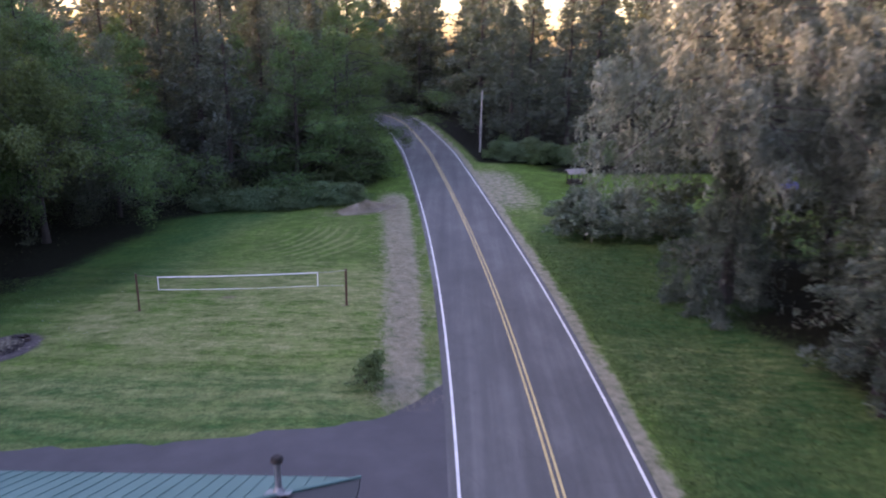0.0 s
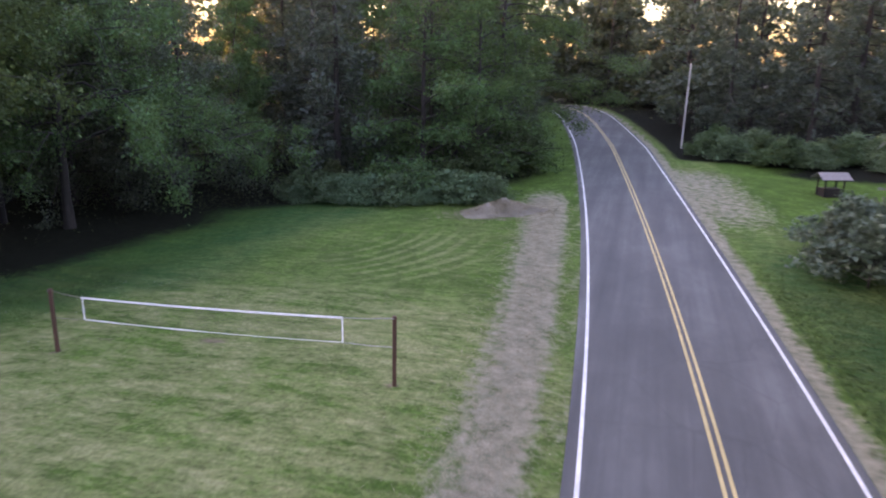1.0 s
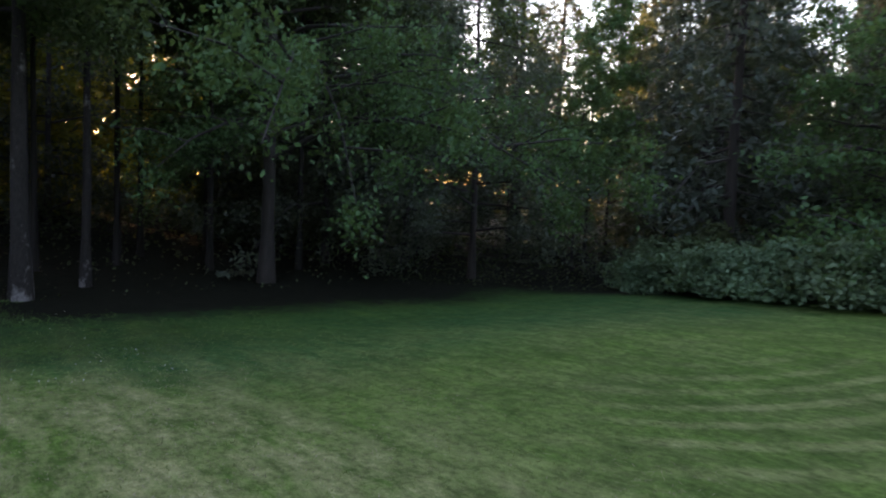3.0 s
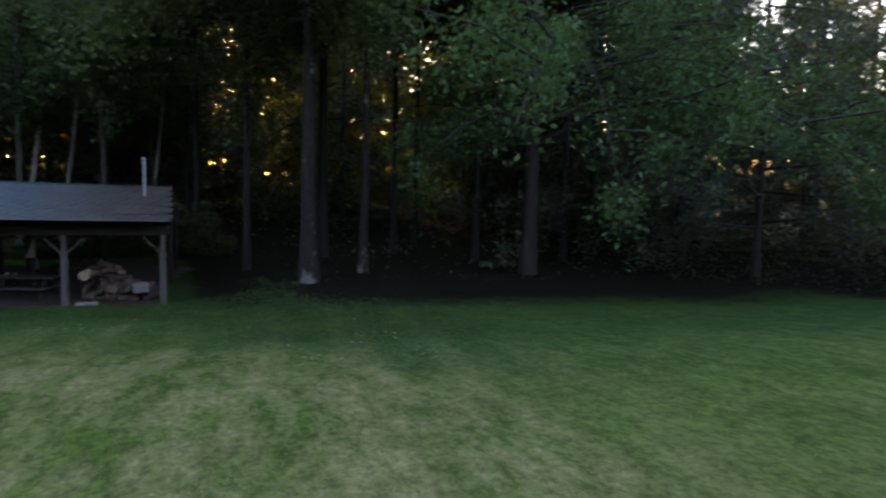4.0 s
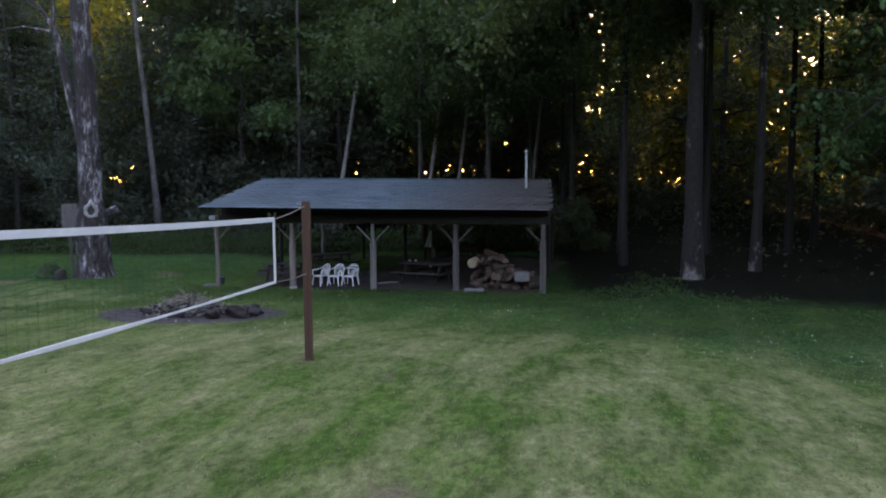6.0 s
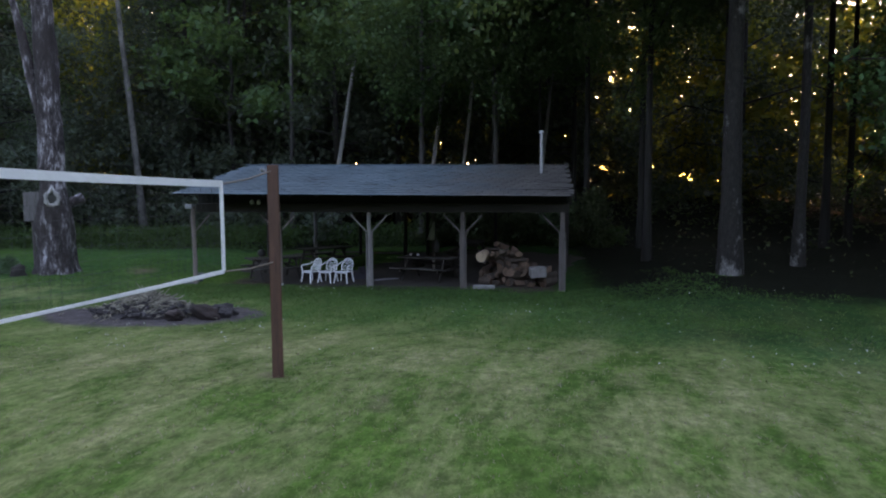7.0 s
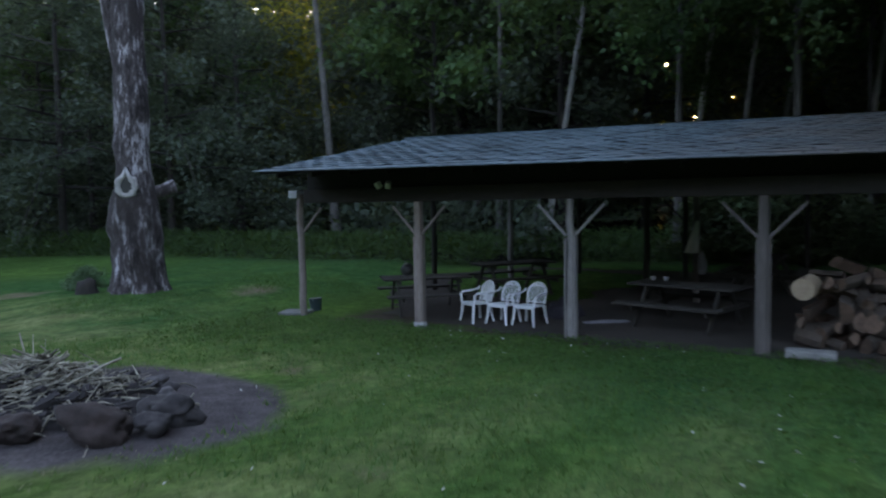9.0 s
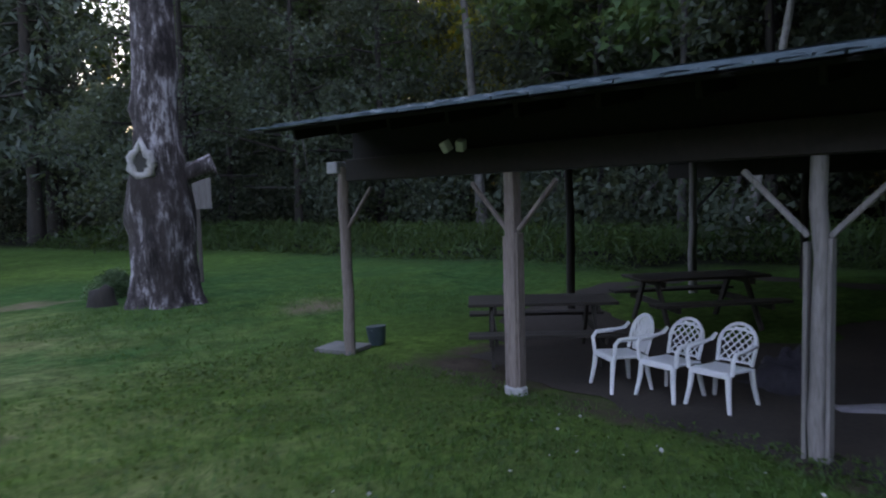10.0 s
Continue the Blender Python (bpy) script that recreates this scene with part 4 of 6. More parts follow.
scatter(no_glade(west_band(7, 24, -75, -8, -20, 130)), 58, ["mid_a", "mid_b", "mid_a", "fir_b", "fir_a", "alder_b"], 3.8, seed=2, taken=T)
scatter(west_band(22, 45, -100, -10, 60, 150), 22, ["mid_e", "fir_a"], 5.0, 1.0, 1.35, seed=3, taken=T)
scatter(west_band(0.3, 3.5, -30, -6, 64, 100), 20, ["shrub_a", "shrub_b"], 1.6, 0.7, 1.15, seed=4, taken=[])
for i_ in range(19):
    u_ = i_ / 18
    plant("shrub_c", -23.5 + 16 * u_ + 0.5 * math.sin(i_ * 5.1), 70.6 - 5.6 * u_ * (1 - u_) + 0.9 * math.sin(i_ * 2.3), 0.55 + 0.6 * abs(math.sin(i_ * 1.7)))
for i_ in range(6):
    plant("shrub_d", -41.0 - 0.5 * math.sin(i_ * 2.3), 37.6 + 1.35 * i_, 0.42 + 0.06 * math.sin(i_ * 1.7), 50 * i_, label="dark tangled understorey shrub behind the shelter")
# Added screen of shrubs that stops glow low between the trunks.
for i_ in range(15):
    if not in_gap(-52.5 - 2.2 * math.sin(i_ * 2.9), 44.5 + 2.1 * i_):
        plant("shrub_d", -52.5 - 2.2 * math.sin(i_ * 2.9), 44.5 + 2.1 * i_, 0.95 + 0.25 * math.sin(i_ * 1.3), label="dark tangled understorey shrub added to hide low glow")
for x_, y_, k_, tilt_, turn_ in ALDERS:
    plant("alder_a", x_, y_, k_, turn_, tilt_)
scatter(west_band(5, 34, -66, -46, 6, 47), 18, ["mid_b", "mid_a"], 3.0, 0.8, 1.05, seed=43, taken=[])
# Added tree that keeps a low sunbeam off the shelter floor.
plant("mid_b", -50.5, 33.4, 0.9, 40)
plant("alder_w", -45.0, 20.3, 1.25, 180, -4)
scatter(west_band(4, 30, -64, -43, -2, 47), 22, ["alder_c"], 1.5, 0.8, 1.15, seed=41, taken=list(T))
scatter(west_band(1, 30, -62, -18, -40, 22), 22, ["edge_s", "mid_a", "mid_e", "fir_b"], 4.0, seed=31, taken=T)
for x_, y_, k_ in ((-34, 80, 0.9), (-40, 90, 1.0), (-24.5, 91, 0.9), (-30, 74, 0.6)):
    plant("alder_b", x_, y_, k_)

# east of the road
plant("moss", 19.9, 43.8, 1.0, 0)
plant("moss_low", 19.2, 42.8, 0.95, 80)
plant("fir_b", 21.4, 28.8, 0.62, 10)
plant("fir_a", 26.0, 37.0, 0.85, 0)
plant("fir_a", 22.5, 31.0, 0.7, 90)
EAST = [(18.4, 43.4), (26, 37), (22.5, 31)]


def east_box(x0, x1, y0, y1):
    def pick(r):
        x, y = r.uniform(x0, x1), r.uniform(y0, y1)
        return (x, y) if abs(x - float(road_x(y))) > 7 and not in_gap(x, y) else (None, None)
    return pick


scatter(east_box(22, 60, 28, 62), 16, ["fir_a", "mid_e", "mid_e", "fir_b"], 5.5, seed=5, taken=EAST)
scatter(east_box(2, 70, 98, 150), 32, ["fir_a", "mid_e", "mid_e", "fir_b"], 5.5, 0.95, 1.25, seed=6, taken=EAST)
# The next three belts stand out of view, added to block low skylight.
scatter(east_box(16, 55, -45, 4), 30, ["mid_f"], 5.0, 0.9, 1.25, seed=18, taken=EAST)
scatter(east_box(27, 60, 2, 28), 14, ["mid_e"], 5.0, 0.9, 1.25, seed=20, taken=EAST)
scatter(east_box(-24, 16, -70, -32), 26, ["mid_f"], 5.0, 0.9, 1.25, seed=19, taken=EAST)
scatter(east_box(32, 70, 60, 98), 12, ["fir_a", "mid_e", "mid_e"], 5.5, seed=7, taken=EAST)
scatter(east_box(11.5, 22, 57, 65), 11, ["shrub_r"], 2.0, 0.9, 1.25, seed=8, taken=[], group="roadside shrubs")
scatter(east_box(-30, 12, 146, 175), 20, ["fir_a", "mid_e", "mid_e"], 5.0, 0.9, 1.2, seed=17, taken=EAST)
scatter(east_box(5, 30, 90.5, 96), 26, ["shrub_b", "shrub_b", "shrub_c"], 1.5, 0.9, 1.4, seed=9, taken=[], group="roadside shrubs")
plant("sapling", -1.9, 30.4, 1.0, 0, group="lawn trees")


def far_woods():
    r = np.random.default_rng(77)
    c = []
    for _ in range(520):
        az = r.uniform(0, 2 * math.pi)
        d = r.uniform(105, 170)
        x, y = -10 + d * math.cos(az), 55 + d * math.sin(az)
        h = r.uniform(24, 36)
        if in_gap(x, y) and (abs(x) < 30 or y < 0 or r.uniform() < 0.75):
            continue
        if x < -60 and 6 < y < 90:
            h = r.uniform(8, 13)
        n = 80
        hh = r.uniform(0, 1, n)
        rad = 5.5 * (1 - hh * 0.75) * np.sqrt(r.uniform(0, 1, n))
        th = r.uniform(0, 6.283, n)
        c.append(np.stack([x + rad * np.cos(th), y + rad * np.sin(th), land(x, y) + hh * h], -1))
    c = np.concatenate(c)
    me = quads_mesh("far_woods", leaf_quads(r, c, 2.2, slim=0.9, tri=True), M_FAR, 3)
    tagged(new("far_woods", me), "distant dark green woods closing the view", "woods", kind="stuff")


far_woods()


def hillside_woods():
    """The far western wood edge, backlit by the low sun, with sunlit yellow put into its leaf colour."""
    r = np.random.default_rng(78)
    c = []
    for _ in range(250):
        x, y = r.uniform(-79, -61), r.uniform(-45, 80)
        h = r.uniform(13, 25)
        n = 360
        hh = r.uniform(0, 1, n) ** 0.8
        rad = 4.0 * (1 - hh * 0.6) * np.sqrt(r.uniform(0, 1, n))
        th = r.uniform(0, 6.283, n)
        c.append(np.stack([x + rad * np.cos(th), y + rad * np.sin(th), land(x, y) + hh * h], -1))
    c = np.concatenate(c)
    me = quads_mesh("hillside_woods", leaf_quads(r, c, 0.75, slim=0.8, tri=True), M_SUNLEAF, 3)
    tagged(new("hillside_woods", me), "backlit woods behind the shelter, sunlit yellow put into the leaves", "woods", kind="stuff")


hillside_woods()


def undergrowth():
    """Brambles, ferns and low branches that close the view into the woods."""
    r = np.random.default_rng(55)
    n = 240000
    x, y = r.uniform(-85, -4, n), r.uniform(-25, 125, n)
    d = wood_depth(x, y)
    thick = 0.5 + 0.5 * np.sin(x * 0.9 + 1.7 * np.sin(y * 0.35)) * np.sin(y * 0.8 + x * 0.2)
    glade = (y > 43) & (y < 62) & (x > -50)
    keep = (d > 0.2) & (d < 32) & (r.uniform(0, 1, n) < np.where(glade, 0.06, np.where(d < 5, 0.6, 0.42)))
    x, y, d, thick = x[keep], y[keep], d[keep], thick[keep]
    top = (0.35 + 1.7 * smooth01(d, 2, 13)) * (0.5 + thick) * np.where(glade[keep], 0.4, 1.0)
    z = land(x, y) + r.uniform(0, 1, len(x)) ** 0.8 * top
    size = 0.13 + 0.17 * smooth01(d, 1, 12)
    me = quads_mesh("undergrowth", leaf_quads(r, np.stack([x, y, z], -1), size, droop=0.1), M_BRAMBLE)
    tagged(new("undergrowth", me), "dense dark brambles and ferns under the trees", "undergrowth", kind="stuff")


undergrowth()


def edge_grass():
    """Tall grass and nettles along the wood edge south of the shelter."""
    r = np.random.default_rng(56)
    n = 90000
    x, y = r.uniform(-48, -26, n), r.uniform(8, 46, n)
    d = wood_depth(x, y)
    keep = (d > -0.6) & (d < 4.5) & (r.uniform(0, 1, n) < 0.75) & ~((x > -40.5) & (y > 31.5))
    x, y, d = x[keep], y[keep], d[keep]
    z = land(x, y) + r.uniform(0.05, 0.75, len(x)) * smooth01(d, -0.8, 1.2)
    me = quads_mesh("tall_grass", leaf_quads(r, np.stack([x, y, z], -1), 0.42, droop=-0.55, slim=0.12, flat=0.1, tri=True), M_TALL, 3)
    tagged(new("tall_grass", me), "tall rough green grass along the wood edge", "grass", kind="stuff")


edge_grass()

plant("shrub_c", -28.25, 26.75, 0.27, 30, group="lawn shrubs", label="small pale green sprouting clump by the old trunk")


# ---- open-sided shelter ----
SX0, SX1, SY0, SY1, EAVE, RIDGE = -27.97, -38.6, 32.62, 43.72, 2.705, 3.64
SXM = (SX0 + SX1) / 2
LAMP_Y = 34.55
POST_Y = [32.58, 35.27, 38.02, 40.72, 43.44]
TURNED = (-29.0, 37.5, 3.0)
FRONT = -29.0


def make_shelter():
    sh = thing("picnic_shelter", pose(0, 0, 0), "open timber picnic shelter with blue-grey shingled gable roof", "shelter")
    run = SX0 - SXM
    ang = math.atan2(RIDGE - EAVE, run)
    ln = run / math.cos(ang)
    sag = -0.010

    def sagged(g_):
        g_.v = [(p[0], p[1], p[2] + sag * (p[1] - SY0)) for p in g_.v]
        return g_

    # posts with braces
    for row, x in enumerate((FRONT, SXM, -36.9)):
        top = 2.34 if row != 1 else 3.2
        for k, y in enumerate(POST_Y):
            if row == 1 and k in (1, 3):
                continue
            x, y = (FRONT, SXM, -36.9)[row], POST_Y[k]
            if k == 0 and row:
                x, y = ((-32.85, 33.2), (-35.4, 33.95))[row - 1]
            r = np.random.default_rng(100 + row * 10 + k)
            g = Geo()
            rad = 0.058 if k == 0 or row else 0.055
            reach = top - 0.13 if k == 2 and row == 0 else top
            pts = [(x + r.normal(0, 0.008), y + r.normal(0, 0.008), land1(x, y) - 0.1 + (reach + 0.1) * i / 6) for i in range(7)]
            if k in (0, 2) or row:
                g.tube(pts, [rad * (1.12 - 0.1 * i / 6) for i in range(7)], 12, r, 0.14 if k == 0 else 0.05)
            else:
                g.box((0.12, 0.125, top + 0.1), pose(x, y, land1(x, y) - 0.1 + (top + 0.1) / 2, 0, 0, r.normal(0, 1)), 0.01)
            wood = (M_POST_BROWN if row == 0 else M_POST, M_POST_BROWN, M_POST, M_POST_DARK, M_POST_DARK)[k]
            # Inner posts and braces get a darker timber copy that paints roof shade.
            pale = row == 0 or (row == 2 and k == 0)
            part("post", g, wood if pale else M_BEAM, sh, "weathered grey timber post" if pale else "timber post darkened for roof shade")
            if row == 0 and k > 0:
                for dy in (-0.079, 0.079):
                    q = Geo()
                    q.box((0.1, 0.028, 1.62), pose(x, y + dy, land1(x, y) + 0.76 + dy * 0.2, 0, 0, r.normal(0, 1)), 0.005)
                    part("side_plank", q, wood, sh)
            if row != 1:
                for sgn in (-1, 1):
                    if (k == 0 and sgn < 0) or (k == 4 and sgn > 0):
                        continue
                    b = Geo()
                    b.box((0.04, 0.04, 0.66), pose(x, y + sgn * 0.3, 1.83, -sgn * 44), 0.006)
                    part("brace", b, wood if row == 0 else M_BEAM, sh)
        x = (FRONT, SXM, -36.9)[row]
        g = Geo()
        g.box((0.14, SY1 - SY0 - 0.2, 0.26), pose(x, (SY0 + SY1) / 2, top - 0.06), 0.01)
        part("beam", g, M_BEAM, sh, "dark timber beam deepened for the roof's shade")
        if row != 1:
            # Eave shade is put into this board's colour and the roof boarding's.
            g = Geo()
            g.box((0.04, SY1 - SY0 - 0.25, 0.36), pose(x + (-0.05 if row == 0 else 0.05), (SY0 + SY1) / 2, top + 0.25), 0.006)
            part("frieze_board", g, M_SOFFIT, sh, "board between beam and roof, blackened for eave shade")
    g = Geo()
    g.box((0.11, 0.11, 2.5), pose(-33.05, 39.25, land1(-33.05, 39.25) + 1.25), 0.01)
    part("middle_post", g, M_POST_DARK, sh, "thin timber post darkened for roof shade")
    # end cap board on the corner post
    g = Geo()
    g.box((0.2, 0.22, 0.14), pose(-28.98, 32.5, 2.32), 0.01)
    part("beam_end", g, M_CONCRETE, sh, "pale sawn beam end")
    # rafters and boarding
    for i, y in enumerate(np.linspace(SY0 + 0.15, SY1 - 0.15, 15)):
        for sgn in (1, -1):
            g = Geo()
            g.box((ln - 0.5, 0.05, 0.12), pose(SXM + sgn * (run / 2 - 0.2), y, (EAVE + RIDGE) / 2 - 0.08, 0, sgn * math.degrees(ang), 0), 0.006)
            part("rafter", sagged(g), M_BEAM, sh)
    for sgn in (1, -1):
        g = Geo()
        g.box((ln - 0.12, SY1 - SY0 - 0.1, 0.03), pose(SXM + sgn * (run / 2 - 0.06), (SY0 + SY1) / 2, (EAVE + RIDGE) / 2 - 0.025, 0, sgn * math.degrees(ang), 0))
        part("roof_boarding", sagged(g), M_SOFFIT, sh, "boarded roof underside, blackened for shade")
    # pale foot collars
    for k in (1,):
        g = Geo()
        g.box((0.14, 0.23, 0.13), pose(-29.0, POST_Y[k], land1(-29, POST_Y[k]) + 0.03), 0.03)
        part("post_foot", g, M_CONCRETE, sh, "pale concrete post foot")
    # shingles: one wavy tab mesh, laid in courses
    tw, ex = 0.34, 0.29

    def tab(rs, curl):
        q = Geo()
        nx_ = 4
        L = ex * 1.25
        for layer in (0, -0.012):
            for j in (0, 1):
                for i in range(nx_ + 1):
                    u = i / nx_
                    lift = curl * math.sin(math.pi * u) * (1 - j) + ((0.014 if rs else 0.008) * (1 - j))
                    q.v.append((-j * L, (u - 0.5) * tw * 0.97, lift + layer))
        n1 = nx_ + 1
        for i in range(nx_):
            q.f += [(i, i + 1, n1 + i + 1, n1 + i)]
            q.f += [(2 * n1 + i, 2 * n1 + n1 + i, 2 * n1 + n1 + i + 1, 2 * n1 + i + 1)]
            q.f += [(i, 2 * n1 + i, 2 * n1 + i + 1, i + 1)]
        q.smooth = [False] * len(q.f)
        return q.mesh("shingle")

    tabs = [tab(k, c) for k, c in enumerate((0.003, 0.008, 0.013, 0.019))]
    for t_ in tabs:
        t_.materials.append(M_SHINGLE)
    r = np.random.default_rng(5)
    rows_, cols_ = int(ln / ex) + 1, int((SY1 - SY0) / tw)
    rest = Geo()
    made = 0
    for sgn in (1, -1):
        for a_ in range(rows_):
            for b_ in range(cols_):
                s = a_ * ex - 0.03
                if s > ln - 0.05:
                    continue
                y = SY0 + (b_ + 0.5) * (SY1 - SY0) / cols_ + (a_ % 3 - 1) * tw / 3
                y = min(max(y, SY0 + 0.45 * tw), SY1 - 0.45 * tw)
                x = SX0 - s * math.cos(ang) if sgn > 0 else SX1 + s * math.cos(ang)
                z = EAVE + s * math.sin(ang) + sag * (y - SY0)
                m = pose(x, y, z + 0.006 + r.uniform(0, 0.006), 0, math.degrees(ang) + r.normal(0, 0.6), r.normal(0, 1.2))
                if sgn < 0:
                    m = pose(x, y, z + 0.006, 0, 0, 180) @ pose(0, 0, 0, 0, math.degrees(ang), 0)
                me = tabs[1 + int(r.integers(3)) if a_ else 0]
                if sgn > 0 and made < 300 and a_ < 10:
                    ob = new("shingle", me)
                    ob.matrix_basis = m
                    ob.parent = sh
                    made += 1
                else:
                    rest.add([m @ v.co for v in me.vertices], [list(p.vertices) for p in me.polygons])
    tagged(part("shingles", rest, M_SHINGLE, sh, "blue-grey weathered roof shingles"), kind="stuff")
    g = Geo()
    for k in range(24):
        y = SY0 + (k + 0.5) * (SY1 - SY0) / 24
        for sgn in (1, -1):
            g.box((0.2, (SY1 - SY0) / 24 - 0.01, 0.02), pose(SXM + sgn * 0.09, y, RIDGE + 0.015, 0, sgn * math.degrees(ang), 0))
    part("ridge_cap", sagged(g), M_SHINGLE, sh)
    # stove pipe through the roof
    g = Geo()
    px, py = -31.79, 42.72
    g.tube([(px, py, 2.95), (px, py, 4.42)], [0.05, 0.05], 12)
    g.tube([(px, py, 4.42), (px, py, 4.47)], [0.03, 0.03], 8)
    g.tube([(px, py, 4.47), (px, py, 4.49), (px, py, 4.55)], [0.085, 0.09, 0.05], 12)
    part("stove_pipe", g, M_METAL, sh, "galvanised stove pipe with cap")
    # flood lamps under the eave
    for dy in (0.0, 0.16):
        g = Geo()
        g.box((0.09, 0.085, 0.11), pose(-28.84, LAMP_Y + dy * 1.3, 2.44, 14 - dy * 160, 25, dy * 90), 0.006)
        part("lamp_head", g, M_TAPE, sh, "white lamp head, switched off")
    rebase(sh, *TURNED, keep=("post", "side_plank", "brace", "beam", "frieze_board", "beam_end", "post_foot", "stove_pipe", "lamp_head"))


make_shelter()


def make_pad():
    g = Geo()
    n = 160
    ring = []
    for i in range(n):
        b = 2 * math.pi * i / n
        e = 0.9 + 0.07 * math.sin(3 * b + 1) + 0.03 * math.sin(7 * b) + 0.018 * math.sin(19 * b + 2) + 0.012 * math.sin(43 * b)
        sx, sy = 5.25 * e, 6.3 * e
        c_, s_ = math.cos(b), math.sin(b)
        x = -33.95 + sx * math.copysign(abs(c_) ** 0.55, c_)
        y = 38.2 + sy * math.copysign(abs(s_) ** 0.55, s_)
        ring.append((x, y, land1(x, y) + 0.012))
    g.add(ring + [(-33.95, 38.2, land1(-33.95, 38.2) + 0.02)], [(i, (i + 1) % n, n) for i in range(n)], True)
    tagged(part("shelter_floor", g, M_DIRT), "bare trodden earth floor, darkened for the shelter's shade", "floor", kind="structure")


make_pad()


def plastic_chair(m, lattice, label):
    ch = thing("plastic_chair", m, label, "chair", "chairs under the shelter")
    for x in (-1, 1):
        for y in (-1, 1):
            g = Geo()
            g.tube([(x * 0.26, y * 0.25, 0), (x * 0.225, y * 0.22, 0.22), (x * 0.21, y * 0.2, 0.42)], [0.022, 0.028, 0.034], 6)
            part("leg", g, M_PLASTIC, ch)
    g = Geo()
    g.box((0.44, 0.44, 0.035), pose(0, 0, 0.42, -3), 0.012)
    g.box((0.44, 0.03, 0.07), pose(0, -0.215, 0.41), 0.01)
    part("seat", g, M_PLASTIC, ch)
    for x in (-1, 1):
        g = Geo()
        g.tube([(x * 0.25, -0.2, 0.42), (x * 0.27, -0.21, 0.6), (x * 0.275, -0.16, 0.655), (x * 0.275, 0.05, 0.665), (x * 0.26, 0.2, 0.69), (x * 0.225, 0.24, 0.76)], [0.024, 0.024, 0.028, 0.028, 0.026, 0.02], 6)
        part("armrest", g, M_PLASTIC, ch)
    g = Geo()

    def back(u, h):
        return Vector((u, 0.21 + 0.12 * (h - 0.42) / 0.46 + 0.02 * (1 - (u / 0.22) ** 2), h))

    arch = [back(0.215 * math.cos(b), 0.66 + 0.22 * math.sin(b) if b > 0 and b < math.pi else 0.66) for b in np.linspace(0, math.pi, 13)]
    rim = [back(0.2, 0.44)] + arch + [back(-0.2, 0.44)]
    g.tube(rim, [0.022] * len(rim), 6)
    if lattice:
        g.tube([back(-0.2, 0.47), back(0.2, 0.47)], [0.014] * 2, 5)
        for k in range(-4, 6):
            for sgn in (1, -1):
                pts = []
                for i in range(9):
                    h = 0.47 + 0.33 * i / 8
                    u = sgn * (k * 0.085 - 0.2 + (h - 0.47) * 0.9)
                    lim = 0.2 if h < 0.66 else 0.215 * math.sqrt(max(0, 1 - ((h - 0.66) / 0.22) ** 2))
                    if abs(u) <= lim:
                        pts.append(back(u, h))
                if len(pts) > 1:
                    g.tube(pts, [0.009] * len(pts), 4)
        g.tube([back(-0.17, 0.79), back(0, 0.83), back(0.17, 0.79)], [0.016] * 3, 5)
        g.tube([back(-0.06, 0.84), back(0, 0.8), back(0.06, 0.84)], [0.02] * 3, 5)
    else:
        for k in range(-4, 5):
            g.tube([back(k * 0.03, 0.44), back(k * 0.046, 0.66 + 0.21 * math.sqrt(1 - (k * 0.046 / 0.215) ** 2))], [0.011, 0.011], 5)
    part("backrest", g, M_PLASTIC, ch, "latticed plastic back" if lattice else "slatted plastic back")
    return ch


CH = -29.83
for y_, turn_, lat_, lab_ in ((35.93, 60, False, "white plastic garden armchair with slatted fan back"), (36.46, 78, True, "white plastic garden armchair with latticed round back"),
                              (36.96, 80, True, "white plastic garden armchair with latticed round back")):
    plastic_chair(pose(CH, y_, land1(CH, y_) + 0.014, 0, 0, turn_) @ Matrix.Diagonal((0.86, 0.86, 0.80, 1)), lat_, lab_)


def picnic_table(m, label):
    tb = thing("picnic_table", m, label, "table", "picnic tables")
    for i in range(5):
        g = Geo()
        g.box((0.14, 1.8, 0.04), pose((i - 2) * 0.148, 0, 0.74), 0.006)
        part("tabletop_plank", g, M_TABLE, tb)
    for x in (-1, 1):
        for k in (0, 1):
            g = Geo()
            g.box((0.13, 1.8, 0.04), pose(x * (0.66 + k * 0.14), 0, 0.44), 0.006)
            part("bench_plank", g, M_TABLE, tb)
    for y in (-0.62, 0.62):
        for x in (-1, 1):
            g = Geo()
            g.box((0.09, 0.04, 0.86), pose(x * 0.4, y, 0.37, 0, -x * 30, 0), 0.005)
            part("leg", g, M_TABLE, tb)
        g = Geo()
        g.box((1.62, 0.04, 0.09), pose(0, y + 0.042, 0.37), 0.005)
        part("cross_rail", g, M_TABLE, tb)
        g = Geo()
        g.box((0.72, 0.04, 0.09), pose(0, y + 0.042, 0.67), 0.005)
        part("cross_rail", g, M_TABLE, tb)
    return tb


def on_pad(x, y, turn):
    return pose(x, y, land1(x, y) + 0.018, 0, 0, turn)


TABLE = "dark weathered timber picnic table with fixed benches"
picnic_table(on_pad(-30.4, 34.5, 43) @ Matrix.Diagonal((1, 0.95, 0.91, 1)), TABLE)
picnic_table(on_pad(-32.9, 35.2, 52) @ Matrix.Diagonal((1, 1, 0.91, 1)), TABLE)
picnic_table(on_pad(-30.65, 39.4, -14) @ Matrix.Diagonal((1, 1, 0.91, 1)), TABLE)
picnic_table(on_pad(-35.4, 40.0, 88), TABLE)


